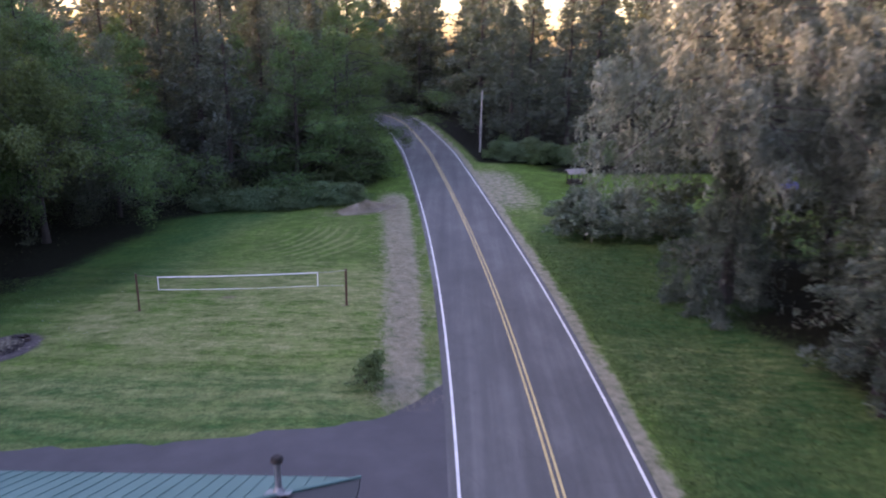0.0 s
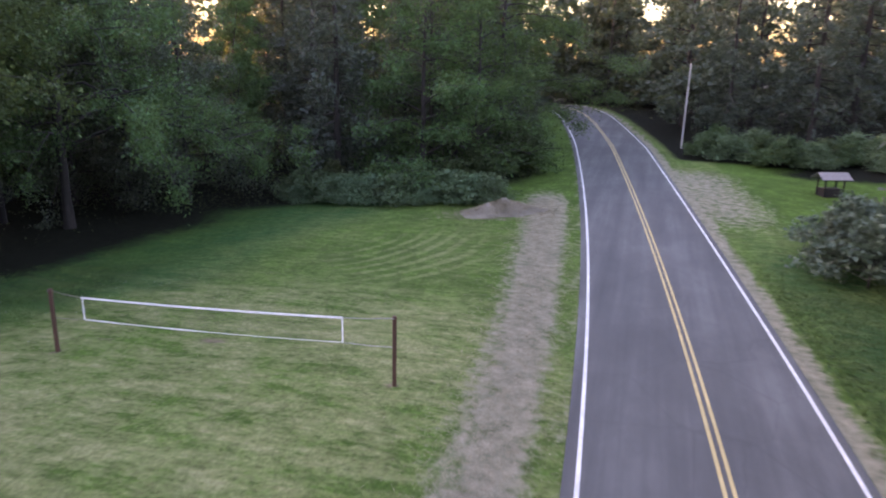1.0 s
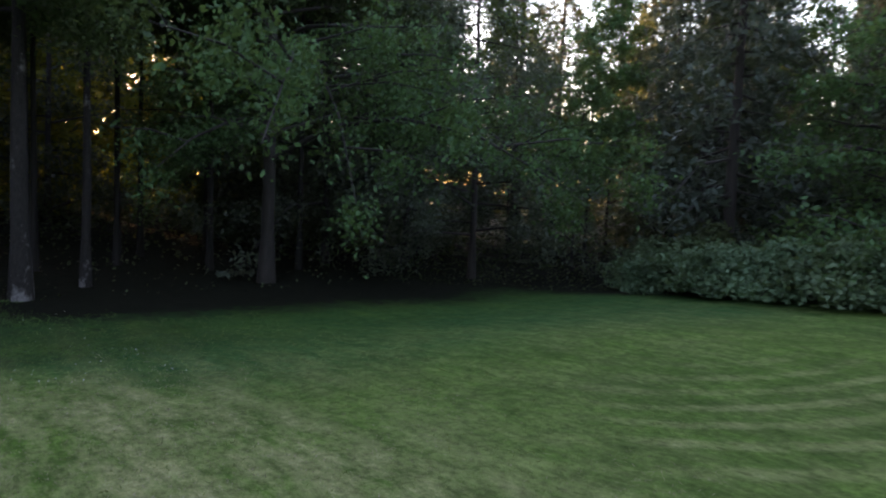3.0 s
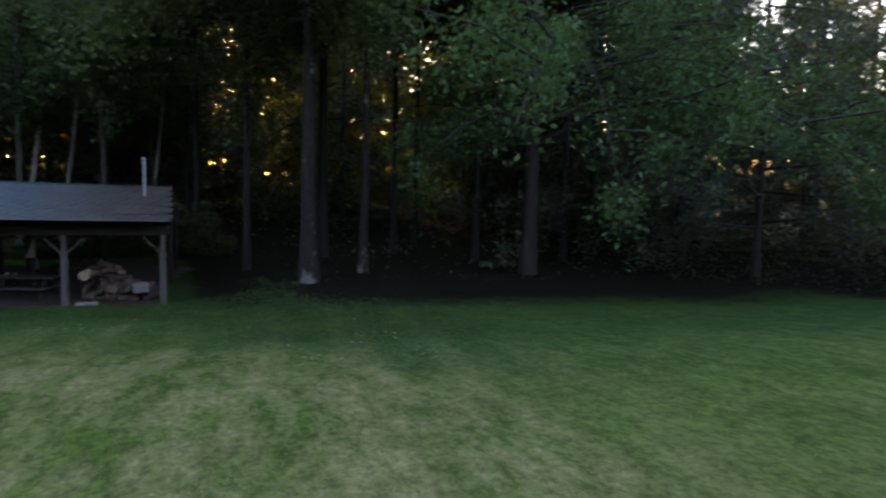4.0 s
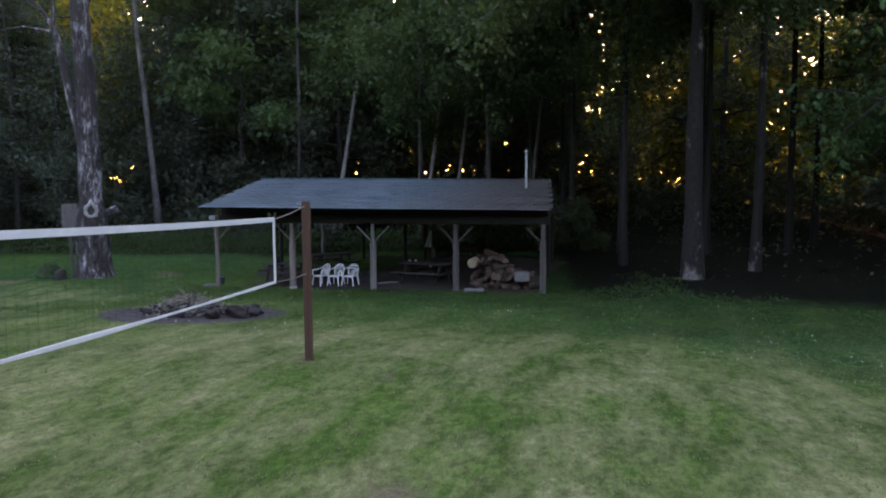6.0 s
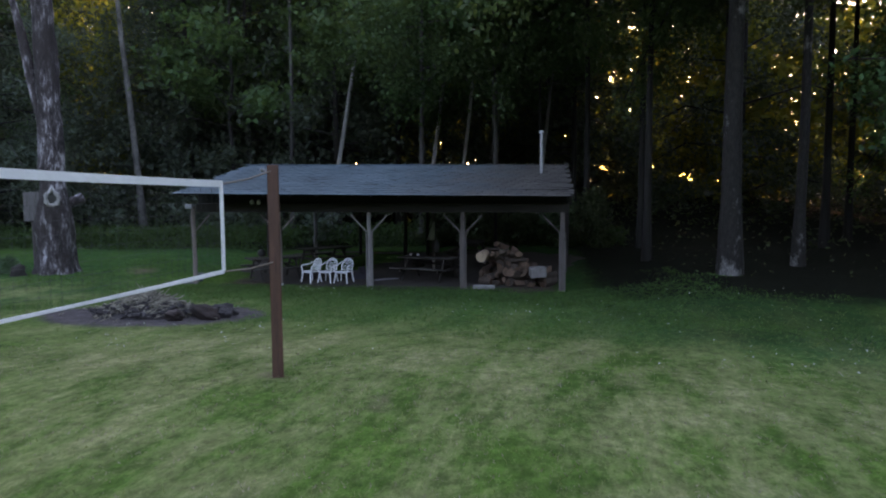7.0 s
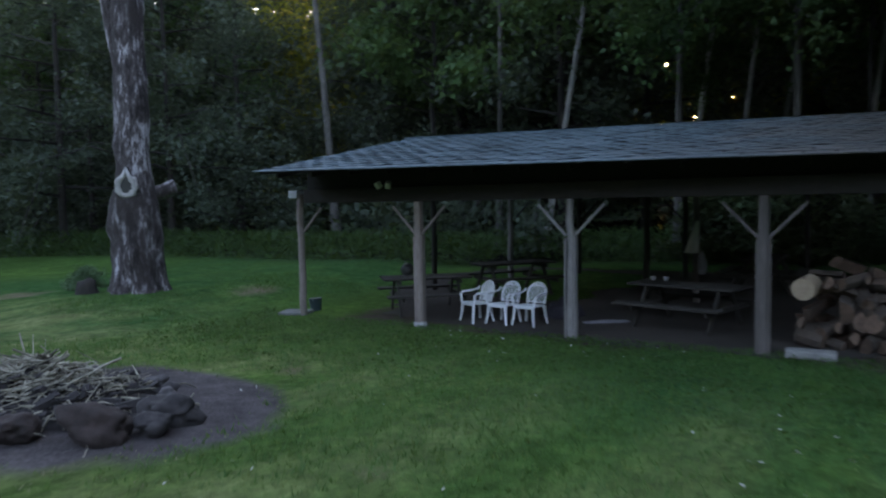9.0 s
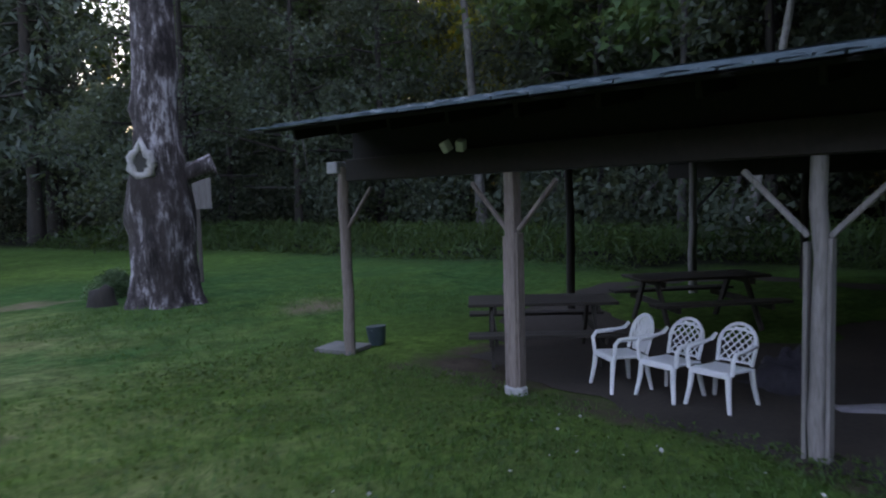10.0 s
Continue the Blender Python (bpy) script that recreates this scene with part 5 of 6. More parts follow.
def make_pot():
    g = Geo()
    g.tube([(0, 0, 0), (0, 0, 0.03), (0, 0, 0.12), (0, 0, 0.2), (0, 0, 0.24)], [0.07, 0.12, 0.145, 0.1, 0.03], 14)
    x, y = -30.42, 34.07
    ob = part("cooking_pot", g, M_BLACK, m=pose(x, y, land1(x, y) + 0.018 + 0.692))
    tagged(ob, "round black iron pot on the picnic table", "pot")
    h = Geo()
    h.tube([(-0.12, 0, 0.18), (-0.09, 0, 0.31), (0.09, 0, 0.31), (0.12, 0, 0.18)], [0.008] * 4, 6)
    part("handle", h, M_BLACK, ob)


make_pot()


def crumpled(name, x, y, z, sx, sy, h, material, label, category, seed):
    """A heap of cloth or sheet with folds."""
    n = 14
    g = Geo()
    vs = []
    for i in range(n + 1):
        for j_ in range(n + 1):
            u, w = i / n * 2 - 1, j_ / n * 2 - 1
            e = max(0.0, 1 - (abs(u) ** 2.5 + abs(w) ** 2.5))
            k = noise.noise(Vector((u * 2.3 + seed, w * 2.3, seed)))
            vs.append((u * sx * (1 + 0.15 * k), w * sy * (1 + 0.15 * k), h * e ** 0.6 * (0.6 + 0.8 * abs(k)) + 0.004))
    g.add(vs, [(i * (n + 1) + j_, (i + 1) * (n + 1) + j_, (i + 1) * (n + 1) + j_ + 1, i * (n + 1) + j_ + 1) for i in range(n) for j_ in range(n)], True)
    return tagged(part(name, g, material, m=pose(x, y, z, 0, 0, seed * 31)), label, category)


crumpled("pale_cloth", -30.5, 38.12, land1(-30.5, 38.12) + 0.02, 0.12, 0.42, 0.05, M_CLOTH, "crumpled pale grey cloth lying on the earth floor", "cloth", 1)
crumpled("dark_cover", -30.85, 37.2, land1(-30.85, 37.2) + 0.02, 0.38, 0.3, 0.36, M_NAVY, "dark blue bundled cover behind the plastic chairs", "bundle", 5)


def make_hanging_cloth():
    g = Geo()
    vs = []
    for i in range(7):
        for j_ in range(7):
            u, w = i / 6, j_ / 6
            vs.append((0.03 * math.sin(u * 9 + w * 2), (u - 0.5) * (0.06 + 0.2 * w) - 0.12 * w, -0.62 * w))
    g.add(vs, [(i * 7 + j_, (i + 1) * 7 + j_, (i + 1) * 7 + j_ + 1, i * 7 + j_ + 1) for i in range(6) for j_ in range(6)], True)
    tagged(part("hanging_cloth", g, M_TAPE, m=pose(-32.95, 39.1, 1.68)), "white cloth hanging from a dark shelter post", "cloth")
    g = Geo()
    vs, n = [], 12
    for j_, (z, q) in enumerate(((0.0, 0.03), (0.03, 0.06), (0.12, 0.085), (0.24, 0.08), (0.34, 0.055), (0.42, 0.025), (0.47, 0.012))):
        for i in range(n):
            b = 2 * math.pi * i / n
            k = 1 + 0.35 * noise.noise(Vector((math.cos(b) * 1.6, math.sin(b) * 1.6, z * 7)))
            vs.append((q * k * math.cos(b), q * k * math.sin(b), z))
    g.add(vs, [(j_ * n + i, j_ * n + (i + 1) % n, (j_ + 1) * n + (i + 1) % n, (j_ + 1) * n + i) for j_ in range(6) for i in range(n)] + [tuple(range(n - 1, -1, -1))], True)
    tagged(part("hanging_bag", g, M_CLOTH, m=pose(-32.86, 39.2, 0.66)), "slack grey bag tied to a dark shelter post", "bag")


make_hanging_cloth()


def paper_cup(x, y):
    g = Geo()
    g.tube([(0, 0, 0), (0, 0, 0.004), (0, 0, 0.04), (0, 0, 0.07), (0, 0, 0.07), (0, 0, 0.01)], [0.028, 0.032, 0.04, 0.05, 0.047, 0.03], 12)
    tagged(part("cup", g, M_CONCRETE, m=pose(x, y, land1(x, y) + 0.018 + 0.692)), "small pale cup standing on the picnic table", "cup", "cups on the table")


paper_cup(-31.0, 38.75)
paper_cup(-30.95, 38.98)


def firewood():
    r = np.random.default_rng(21)
    y0, y1 = 41.0, 43.3
    layer = 0
    z = 0.0
    while z < 0.95:
        y = y0 + r.uniform(0, 0.15) + layer * 0.06
        stop = y1 - layer * 0.27 - r.uniform(0, 0.3)
        while y < stop:
            rad = 0.075 + 0.12 * r.uniform() ** 1.6
            for depth in (0, 1):
                g = Geo()
                n = 9
                full = r.uniform() < 0.12
                ang0 = r.uniform(0, 6.28)
                span = 2 * math.pi if full else r.uniform(1.9, 3.4)
                prof = [(rad * math.cos(ang0 + span * i / n) * r.uniform(0.93, 1.05), rad * math.sin(ang0 + span * i / n) * r.uniform(0.93, 1.05)) for i in range(n if full else n + 1)]
                if not full:
                    prof.append((0, 0))
                k = len(prof)
                L = r.uniform(0.36, 0.46)
                vs = [(L / 2, a_, b_) for a_, b_ in prof] + [(-L / 2, a_ * 1.03, b_ * 0.98) for a_, b_ in prof]
                fs = [tuple(range(k)), tuple(range(2 * k - 1, k - 1, -1))] + [(i, k + i, k + (i + 1) % k, (i + 1) % k) for i in range(k)]
                g.add(vs, fs)
                me = g.mesh("firewood_log")
                me.materials.append(M_LOG)
                me.materials.append(M_LOG_BARK)
                for i, p in enumerate(me.polygons):
                    if i >= 2 and (full or i - 2 < n):
                        p.material_index = 1
                lab = "round sawn log of pale firewood in the stack" if full else "split wedge of brown firewood in the stack"
                ob = tagged(new("firewood_log", me), lab, "firewood", "stack of firewood")
                x = -29.75 - depth * 0.47 + r.normal(0, 0.05)
                ob.matrix_basis = pose(x, y + rad, land1(x, y) + 0.02 + z + rad * 0.85, r.uniform(-180, 180), r.uniform(-22, 22), r.normal(0, 45))
            y += rad * r.uniform(1.75, 2.0)
        z += 0.21
        layer += 1
    g = Geo()
    g.tube([(-0.19, 0, 0), (0.19, 0, 0)], [0.15, 0.15], 16, r, 0.04)
    x, y = -29.6, 41.2
    tagged(part("firewood_log", g, M_PALE_LOG, m=pose(x, y, land1(x, y) + 0.86, 0, 5, -12)), "round log with pale sawn end on the firewood stack", "firewood", "stack of firewood")
    g = Geo()
    g.box((0.42, 0.46, 0.28), pose(0, 0, 0), 0.03)
    x, y = -29.5, 42.75
    tagged(part("firewood_log", g, M_POST, m=pose(x, y, land1(x, y) + 0.44, 4, 3, 12)), "grey weathered squared timber block in the firewood stack", "firewood", "stack of firewood")


firewood()


def block(name, size, x, y, turn, material, label, category):
    g = Geo()
    g.box(size, pose(0, 0, size[2] / 2), min(size) * 0.12)
    ob = part(name, g, material, m=pose(x, y, land1(x, y), 0, 0, turn))
    return tagged(ob, label, category)


block("concrete_block", (0.26, 0.6, 0.11), -29.0, 41.3, 2, M_BLOCK, "pale concrete block lying by the firewood", "block")
block("footing_slab", (0.5, 0.55, 0.06), -29.1, 32.3, 20, M_OLD_CONCRETE, "flat pale stone slab under the corner post", "slab")


def make_bucket():
    x, y = -29.62, 32.36
    g = Geo()
    g.tube([(0, 0, 0), (0, 0, 0.03), (0, 0, 0.24), (0, 0, 0.25)], [0.105, 0.11, 0.135, 0.14], 18, caps=False)
    g.tube([(0, 0, 0.25), (0, 0, 0.24), (0, 0, 0.03)], [0.13, 0.125, 0.1], 18)
    ob = tagged(part("bucket", g, M_BUCKET, m=pose(x, y, land1(x, y), 4, 0, 20)), "dark blue-green plastic bucket beside the corner post", "bucket")
    h = Geo()
    h.tube([(-0.135, 0, 0.22), (-0.1, 0.06, 0.15), (0.0, 0.12, 0.12), (0.1, 0.06, 0.15), (0.135, 0, 0.22)], [0.004] * 5, 5)
    part("handle", h, M_METAL, ob, "thin wire handle")


make_bucket()


# ---- volleyball net ----
def make_net():
    PL, PR = Vector((-16.985, 40.55, 0)), Vector((-4.35, 41.0, 0))
    PL.z, PR.z = land1(PL.x, PL.y), land1(PR.x, PR.y)
    tops = []
    for p, h, nm in ((PL, 2.37, "a"), (PR, 2.34, "b")):
        g = Geo()
        r = np.random.default_rng(int(h * 100))
        g.box((0.125, 0.125, h + 0.3), pose(0, 0, h / 2 - 0.15, 0, 0, 24), 0.012)
        ob = part("net_post", g, M_BROWN_POST, m=Matrix.Translation(p))
        tagged(ob, "squared brown stained timber net post in the lawn", "post", "volleyball net posts")
        e = Geo()
        e.tube([(0, 0, h - 0.06), (0, -0.12, h - 0.06)], [0.012, 0.012], 6)
        e.tube([(0, -0.10, h - 0.06), (0.03, -0.13, h - 0.05)], [0.02, 0.02], 6)
        part("hook", e, M_METAL, ob, "metal eye hook")
    net = thing("volleyball_net", pose(0, 0, 0), "white-taped dark cord volleyball net strung between brown posts", "net")
    a0, a1 = Vector((-15.74, 40.60, 2.92)), Vector((-15.67, 40.63, 2.11))
    b0, b1 = Vector((-6.06, 40.92, 3.27)), Vector((-6.06, 40.92, 2.44))

    def top(t_):
        return a0.lerp(b0, t_) - Vector((0, 0, 0.05 * 4 * t_ * (1 - t_)))

    def low(t_):
        return a1.lerp(b1, t_) - Vector((0, 0, 0.06 * 4 * t_ * (1 - t_)))

    ts = np.linspace(0, 1, 49)

    def band(f, w):
        g = Geo()
        vs, fs = [], []
        for t_ in ts:
            p = f(t_)
            wt = w(t_) if callable(w) else w
            for dy, dz in ((-0.2 * wt, -wt / 2), (0.2 * wt, -wt / 2), (0.2 * wt, wt / 2), (-0.2 * wt, wt / 2)):
                vs.append(p + Vector((0, dy, dz)))
        for i in range(len(ts) - 1):
            for k in range(4):
                k2 = (k + 1) % 4
                fs.append((i * 4 + k, i * 4 + k2, i * 4 + 4 + k2, i * 4 + 4 + k))
        fs += [(3, 2, 1, 0), tuple(len(vs) - 4 + k for k in range(4))]
        return g.add(vs, fs)

    part("top_tape", band(top, 0.06), M_TAPE, net, "white tape")
    part("bottom_tape", band(low, lambda u: 0.015 + 0.026 * math.exp(-((u - 0.39) / 0.08) ** 2) + 0.018 * math.exp(-(u / 0.2) ** 2) + 0.003 * abs(math.sin(u * 31))), M_TAPE, net, "white tape")
    for t_ in (0.0, 1.0):
        g = Geo()
        u, w = top(t_), low(t_)
        g.box((0.05, 0.012, (u - w).length), Matrix.Translation((u + w) / 2))
        part("side_tape", g, M_TAPE, net, "white tape")
    g = Geo()
    for t_ in np.linspace(0.01, 0.99, 96):
        g.tube([top(t_), low(t_)], [0.0013] * 2, 3, caps=False)
    for k in range(1, 9):
        g.tube([top(t_).lerp(low(t_), k / 9) for t_ in ts], [0.0013] * len(ts), 3, caps=False)
    tagged(part("netting", g, M_CORD, net, "dark cord netting"), kind="stuff")
    for p, q in ((a0, PL + Vector((0.06, 0, 2.30))), (b0, PR + Vector((-0.06, 0, 2.26))), (b1, PR + Vector((-0.06, 0, 1.3))), (a1, PL + Vector((0.06, 0, 1.3)))):
        g = Geo()
        mid = (p + q) / 2 - Vector((0, 0, 0.02))
        east = p.x > -10
        g.tube([p, mid, q], [0.013 if east else 0.009] * 3, 5)
        part("rope", g, M_KNOT if east else M_ROPE, net, "thin weathered guy rope")


make_net()


# ---- fire pit ----
def make_fire_pit():
    cx, cy = -22.42, 35.5
    r = np.random.default_rng(8)
    big = [(0.5, 1.42, 0.21), (-0.15, 1.45, 0.18), (0.85, 0.95, 0.16), (0.15, 1.6, 0.13)]
    for k in range(26):
        if k < 4:
            dx, dy, s = big[k]
        else:
            b = 2 * math.pi * k / 22 + r.normal(0, 0.1)
            s = r.uniform(0.05, 0.10)
            dx, dy = (1.0 + r.normal(0, 0.07)) * math.cos(b), (1.15 + r.normal(0, 0.07)) * math.sin(b)
        bm = bmesh.new()
        bmesh.ops.create_icosphere(bm, subdivisions=4 if k < 4 else 3, radius=1.0)
        for v in bm.verts:
            d = noise.noise(v.co * 1.3 + Vector((k * 7.1, 0, 0))) + 0.4 * noise.noise(v.co * 3.5 + Vector((0, k * 3.3, 0)))
            v.co *= 1 + 0.45 * d
            v.co = Vector((v.co.x * s * 1.3, v.co.y * s * 1.05, v.co.z * s * 0.72))
        me = bpy.data.meshes.new("stone")
        bm.to_mesh(me)
        bm.free()
        me.polygons.foreach_set("use_smooth", np.ones(len(me.polygons), bool))
        me.materials.append(M_CHAR_BROWN if k in (0, 2) else M_SOOT if k < 4 or k % 3 == 0 else M_STONE)
        x, y = cx + dx, cy + dy
        ob = tagged(new("fire_ring_stone", me), "large charred dark boulder in the fire ring" if k < 4 else "small dark sooty stone of the fire ring", "stone", "stones of the fire ring")
        ob.matrix_basis = pose(x, y, land1(x, y) + 0.03 + s * 0.4, r.uniform(-15, 15), r.uniform(-15, 15), r.uniform(0, 360))
    px_, py_ = cx + 0.15, cy - 0.05
    g = Geo()
    n, vs = 28, []
    for j in range(9):
        for i in range(n):
            f, b = j / 8, 2 * math.pi * i / n
            x, y = px_ + 0.95 * f * math.cos(b), py_ + 1.05 * f * math.sin(b)
            k = noise.noise(Vector((x * 2.2, y * 2.2, 3))) + 0.5 * noise.noise(Vector((x * 6, y * 6, 8)))
            vs.append((x, y, land1(x, y) + 0.04 * (1 - f) - 0.01 + max(0, 0.21 * (1 - f ** 2) * (1 + 0.7 * k))))
    g.add(vs, [(j * n + i, j * n + (i + 1) % n, (j + 1) * n + (i + 1) % n, (j + 1) * n + i) for j in range(8) for i in range(n)], True)
    tagged(part("char_mound", g, M_SOOT), "low dark mound of ash and charred wood", "mound")
    g = Geo()
    for k in range(950):
        d = abs(r.normal(0, 0.5))
        b = r.uniform(0, 6.28)
        x, y = px_ + d * math.cos(b), py_ + d * math.sin(b) * 1.1
        h = max(0.05, 0.35 * math.exp(-(d / 0.75) ** 2) * r.uniform(0.75, 1.15))
        L, az, up = 0.08 + 0.4 * r.uniform() ** 2, r.uniform(0, 6.28), r.normal(0, 0.4)
        v = Vector((math.cos(az), math.sin(az), up)) * (L / 2)
        p = Vector((x, y, land1(x, y) + h))
        a_, c_ = p - v, p + v
        lim = land1(x, y) + 0.02
        a_.z, c_.z = max(a_.z, lim), max(c_.z, lim)
        rr = 0.004 + 0.014 * r.uniform() ** 2.5
        g.tube([a_, p + Vector((r.normal(0, 0.05), r.normal(0, 0.05), 0.03)), c_], [rr, rr, rr * 0.6], 5)
    c = Geo()
    for k in range(170):
        d, b = 0.95 * math.sqrt(r.uniform()), r.uniform(0, 6.28)
        x, y = px_ + d * math.cos(b), py_ + d * math.sin(b) * 1.15
        L, az, rr = r.uniform(0.08, 0.3), r.uniform(0, 6.28), r.uniform(0.014, 0.045)
        p = Vector((x, y, land1(x, y) + 0.05 + 0.3 * math.exp(-(d / 0.7) ** 2) * r.uniform(0.7, 1.1)))
        v = Vector((math.cos(az), math.sin(az), r.normal(0, 0.25))) * (L / 2)
        c.tube([p - v, p + v], [rr, rr * r.uniform(0.6, 1)], 5, r, 0.25, smooth=False)
    tagged(part("charred_wood", c, M_SOOT), "charred black ends of burnt wood in the fire ring", "charcoal", kind="stuff")
    tagged(part("brushwood_pile", g, M_STICK), "heap of grey and pale dry sticks in the fire ring", "brushwood", kind="stuff")


make_fire_pit()


# ---- old snag ----
def make_snag():
    r = np.random.default_rng(31)
    g = Geo()
    H = 15.0
    n, seg = 60, 30
    vs = []
    for i in range(n + 1):
        h = H * (i / n) ** 1.15
        R = (0.385 - 0.012 * h) + 0.12 * (1 - smooth01(h, 1.8, 2.9)) + 0.2 * math.exp(-h / 0.28)
        ox, oy = 0.02 * math.sin(h * 0.7), 0.05 * math.sin(h * 0.5)
        for k in range(seg):
            b = 2 * math.pi * k / seg
            rid = 0.03 * math.sin(9 * b + 0.6 * h) + 0.02 * math.sin(17 * b - 0.4 * h) + 0.14 * math.exp(-h / 0.5) * math.sin(6 * b + 0.8)
            nz = noise.noise(Vector((math.cos(b) * 2.2, math.sin(b) * 2.2, h * 1.1))) * 0.07
            nz += noise.noise(Vector((math.cos(b) * 5, math.sin(b) * 5, h * 2.6))) * 0.035
            for hb, ab, sb in ((1.55, -0.5, 0.12), (2.05, -0.9, 0.08), (3.3, -0.6, 0.07), (1.0, 0.6, 0.07), (4.2, 0.4, 0.06)):
                nz += sb * math.exp(-((h - hb) / 0.2) ** 2 - ((math.sin((b - ab) / 2)) / 0.2) ** 2)
            q = R * (1 + rid) + nz
            vs.append((ox + q * math.cos(b), oy + q * math.sin(b), h - 0.15))
    fs = [(i * seg + k, i * seg + (k + 1) % seg, (i + 1) * seg + (k + 1) % seg, (i + 1) * seg + k) for i in range(n) for k in range(seg)]
    g.add(vs, fs, True)
    x, y = -28.54, 28.24
    sn = thing("old_tree", pose(x, y, land1(x, y)), "thick old tree trunk with weathered grey bark and cut knots", "tree")
    part("trunk", g, M_SNAG, sn, "weathered furrowed grey trunk")

    def knot(az, h, L, r0, r1, nm, lab):
        k = Geo()
        d = Vector((math.cos(az), math.sin(az), 0.35))
        o = Vector((math.cos(az) * 0.3, math.sin(az) * 0.3, h))
        k.tube([o, o + d * L * 0.6, o + d * L], [r0, r0 * 0.95, r1], 12, r, 0.12)
        part(nm, k, M_SNAG, sn, lab)

    kz, ka = 2.26, radians(38)
    o = Vector((math.cos(ka), math.sin(ka), 0))
    side = Vector((-o.y, o.x, 0))
    ring = [o * 0.5 + (side * math.cos(b_) * 0.17 + Vector((0, 0, 1)) * math.sin(b_) * 0.2) + Vector((0, 0, kz)) + Vector((0, 0, 0.13 if 1.2 < b_ < 1.9 else 0)) for b_ in np.linspace(0, 2 * math.pi, 17)]
    k = Geo()
    k.tube(ring, [0.062 + 0.02 * math.sin(3.7 * i) for i in range(17)], 8, r, 0.3)
    part("knot_rim", k, M_KNOT, sn, "pale healed rim of a branch scar")
    # No cavity is cut: a black plug paints the hollow's shade.
    k = Geo()
    k.tube([o * 0.3 + Vector((0, 0, kz)), o * 0.5 + Vector((0, 0, kz))], [0.17, 0.16], 12, r, 0.05)
    part("knot_hollow", k, M_BLACK, sn, "solid black plug standing in for a shaded hollow")
    knot(radians(146), 2.06, 0.55, 0.16, 0.17, "branch_stub", "sawn branch stub")
    k = Geo()
    k.tube([(0.0, -0.2, 4.5), (0.05, -0.5, 5.9), (0.08, -0.72, 7.2), (0.1, -0.98, 8.3), (0.15, -1.4, 9.0), (0.3, -2.3, 9.6), (0.5, -3.6, 9.8)], [0.17, 0.16, 0.13, 0.09, 0.05, 0.035, 0.015], 8, r, 0.1)
    k.tube([(0.1, -0.95, 8.2), (0.4, -1.9, 8.35), (0.7, -3.4, 8.1)], [0.04, 0.03, 0.012], 6, r, 0.1)
    k.tube([(0.1, -0.98, 8.3), (0.0, -1.05, 9.6), (-0.2, -0.9, 11.0)], [0.07, 0.05, 0.02], 6, r, 0.1)
    k.tube([(0, 0.2, 9.0), (0.1, 0.5, 9.5), (0.1, 0.72, 9.95)], [0.09, 0.07, 0.04], 6, r, 0.1)
    part("bare_limb", k, M_SNAG, sn, "bare dead limbs")


def make_board():
    x, y = -30.2, 26.07
    nb = thing("notice_board", pose(x, y, land1(x, y), 0, 0, 58), "plain weathered grey board on a short post behind the old trunk", "board")
    g = Geo()
    g.box((0.03, 0.55, 0.95), pose(0.04, 0, 1.95), 0.006)
    part("panel", g, M_POST, nb)
    g = Geo()
    g.box((0.08, 0.08, 2.3), pose(0, 0, 1.1), 0.008)
    part("post", g, M_POST_DARK, nb)


make_board()


def make_stump():
    r = np.random.default_rng(37)
    x, y = -27.78, 27.55
    g = Geo()
    g.tube([(0, 0, -0.05), (0.01, 0, 0.1), (0, 0.01, 0.27), (0.02, 0, 0.3)], [0.24, 0.19, 0.16, 0.08], 12, r, 0.18)
    tagged(part("tree_stump", g, M_BARK, m=pose(x, y, land1(x, y))), "small dark mossy stump beside the old trunk", "stump")


make_stump()


make_snag()


# ---- small things along the road ----
def make_pole():
    x, y = 5.95, 97.0
    z = land1(x, y)
    po = thing("utility_pole", pose(x, y, z), "bare grey timber utility pole beside the road", "pole")
    g = Geo()
    g.tube([(0, 0, -0.5), (0.03, 0, 4), (0.1, 0, 8.3)], [0.10, 0.09, 0.07], 10)
    part("shaft", g, M_POLE, po)


make_pole()


def make_well_house():
    x, y = 16.3, 81.0
    z = land1(x, y)
    w = thing("well_house", pose(x, y, z, 0, 0, 20) @ Matrix.Scale(0.82, 4), "small timber well house with grey pitched roof on grass", "shed")
    for a_ in (-0.9, 0.9):
        for b_ in (-0.6, 0.6):
            g = Geo()
            g.box((0.12, 0.12, 1.7), pose(a_, b_, 0.85), 0.01)
            part("post", g, M_BEAM, w)
    g = Geo()
    g.box((1.7, 1.1, 0.8), pose(0, 0, 0.4), 0.03)
    part("body", g, M_BEAM, w)
    for s in (1, -1):
        g = Geo()
        g.box((2.9, 1.15, 0.06), pose(0, s * 0.5, 1.95, -s * 30), 0.01)
        part("roof_panel", g, M_POST, w, "grey weathered roof panel")


make_well_house()


crumpled("blue_tarpaulin", 37.9, 75.0, land1(37.9, 75.0) + 1.42, 1.7, 1.1, 0.6, M_BLUE, "blue tarpaulin over a low stack under trees", "tarpaulin", 2)


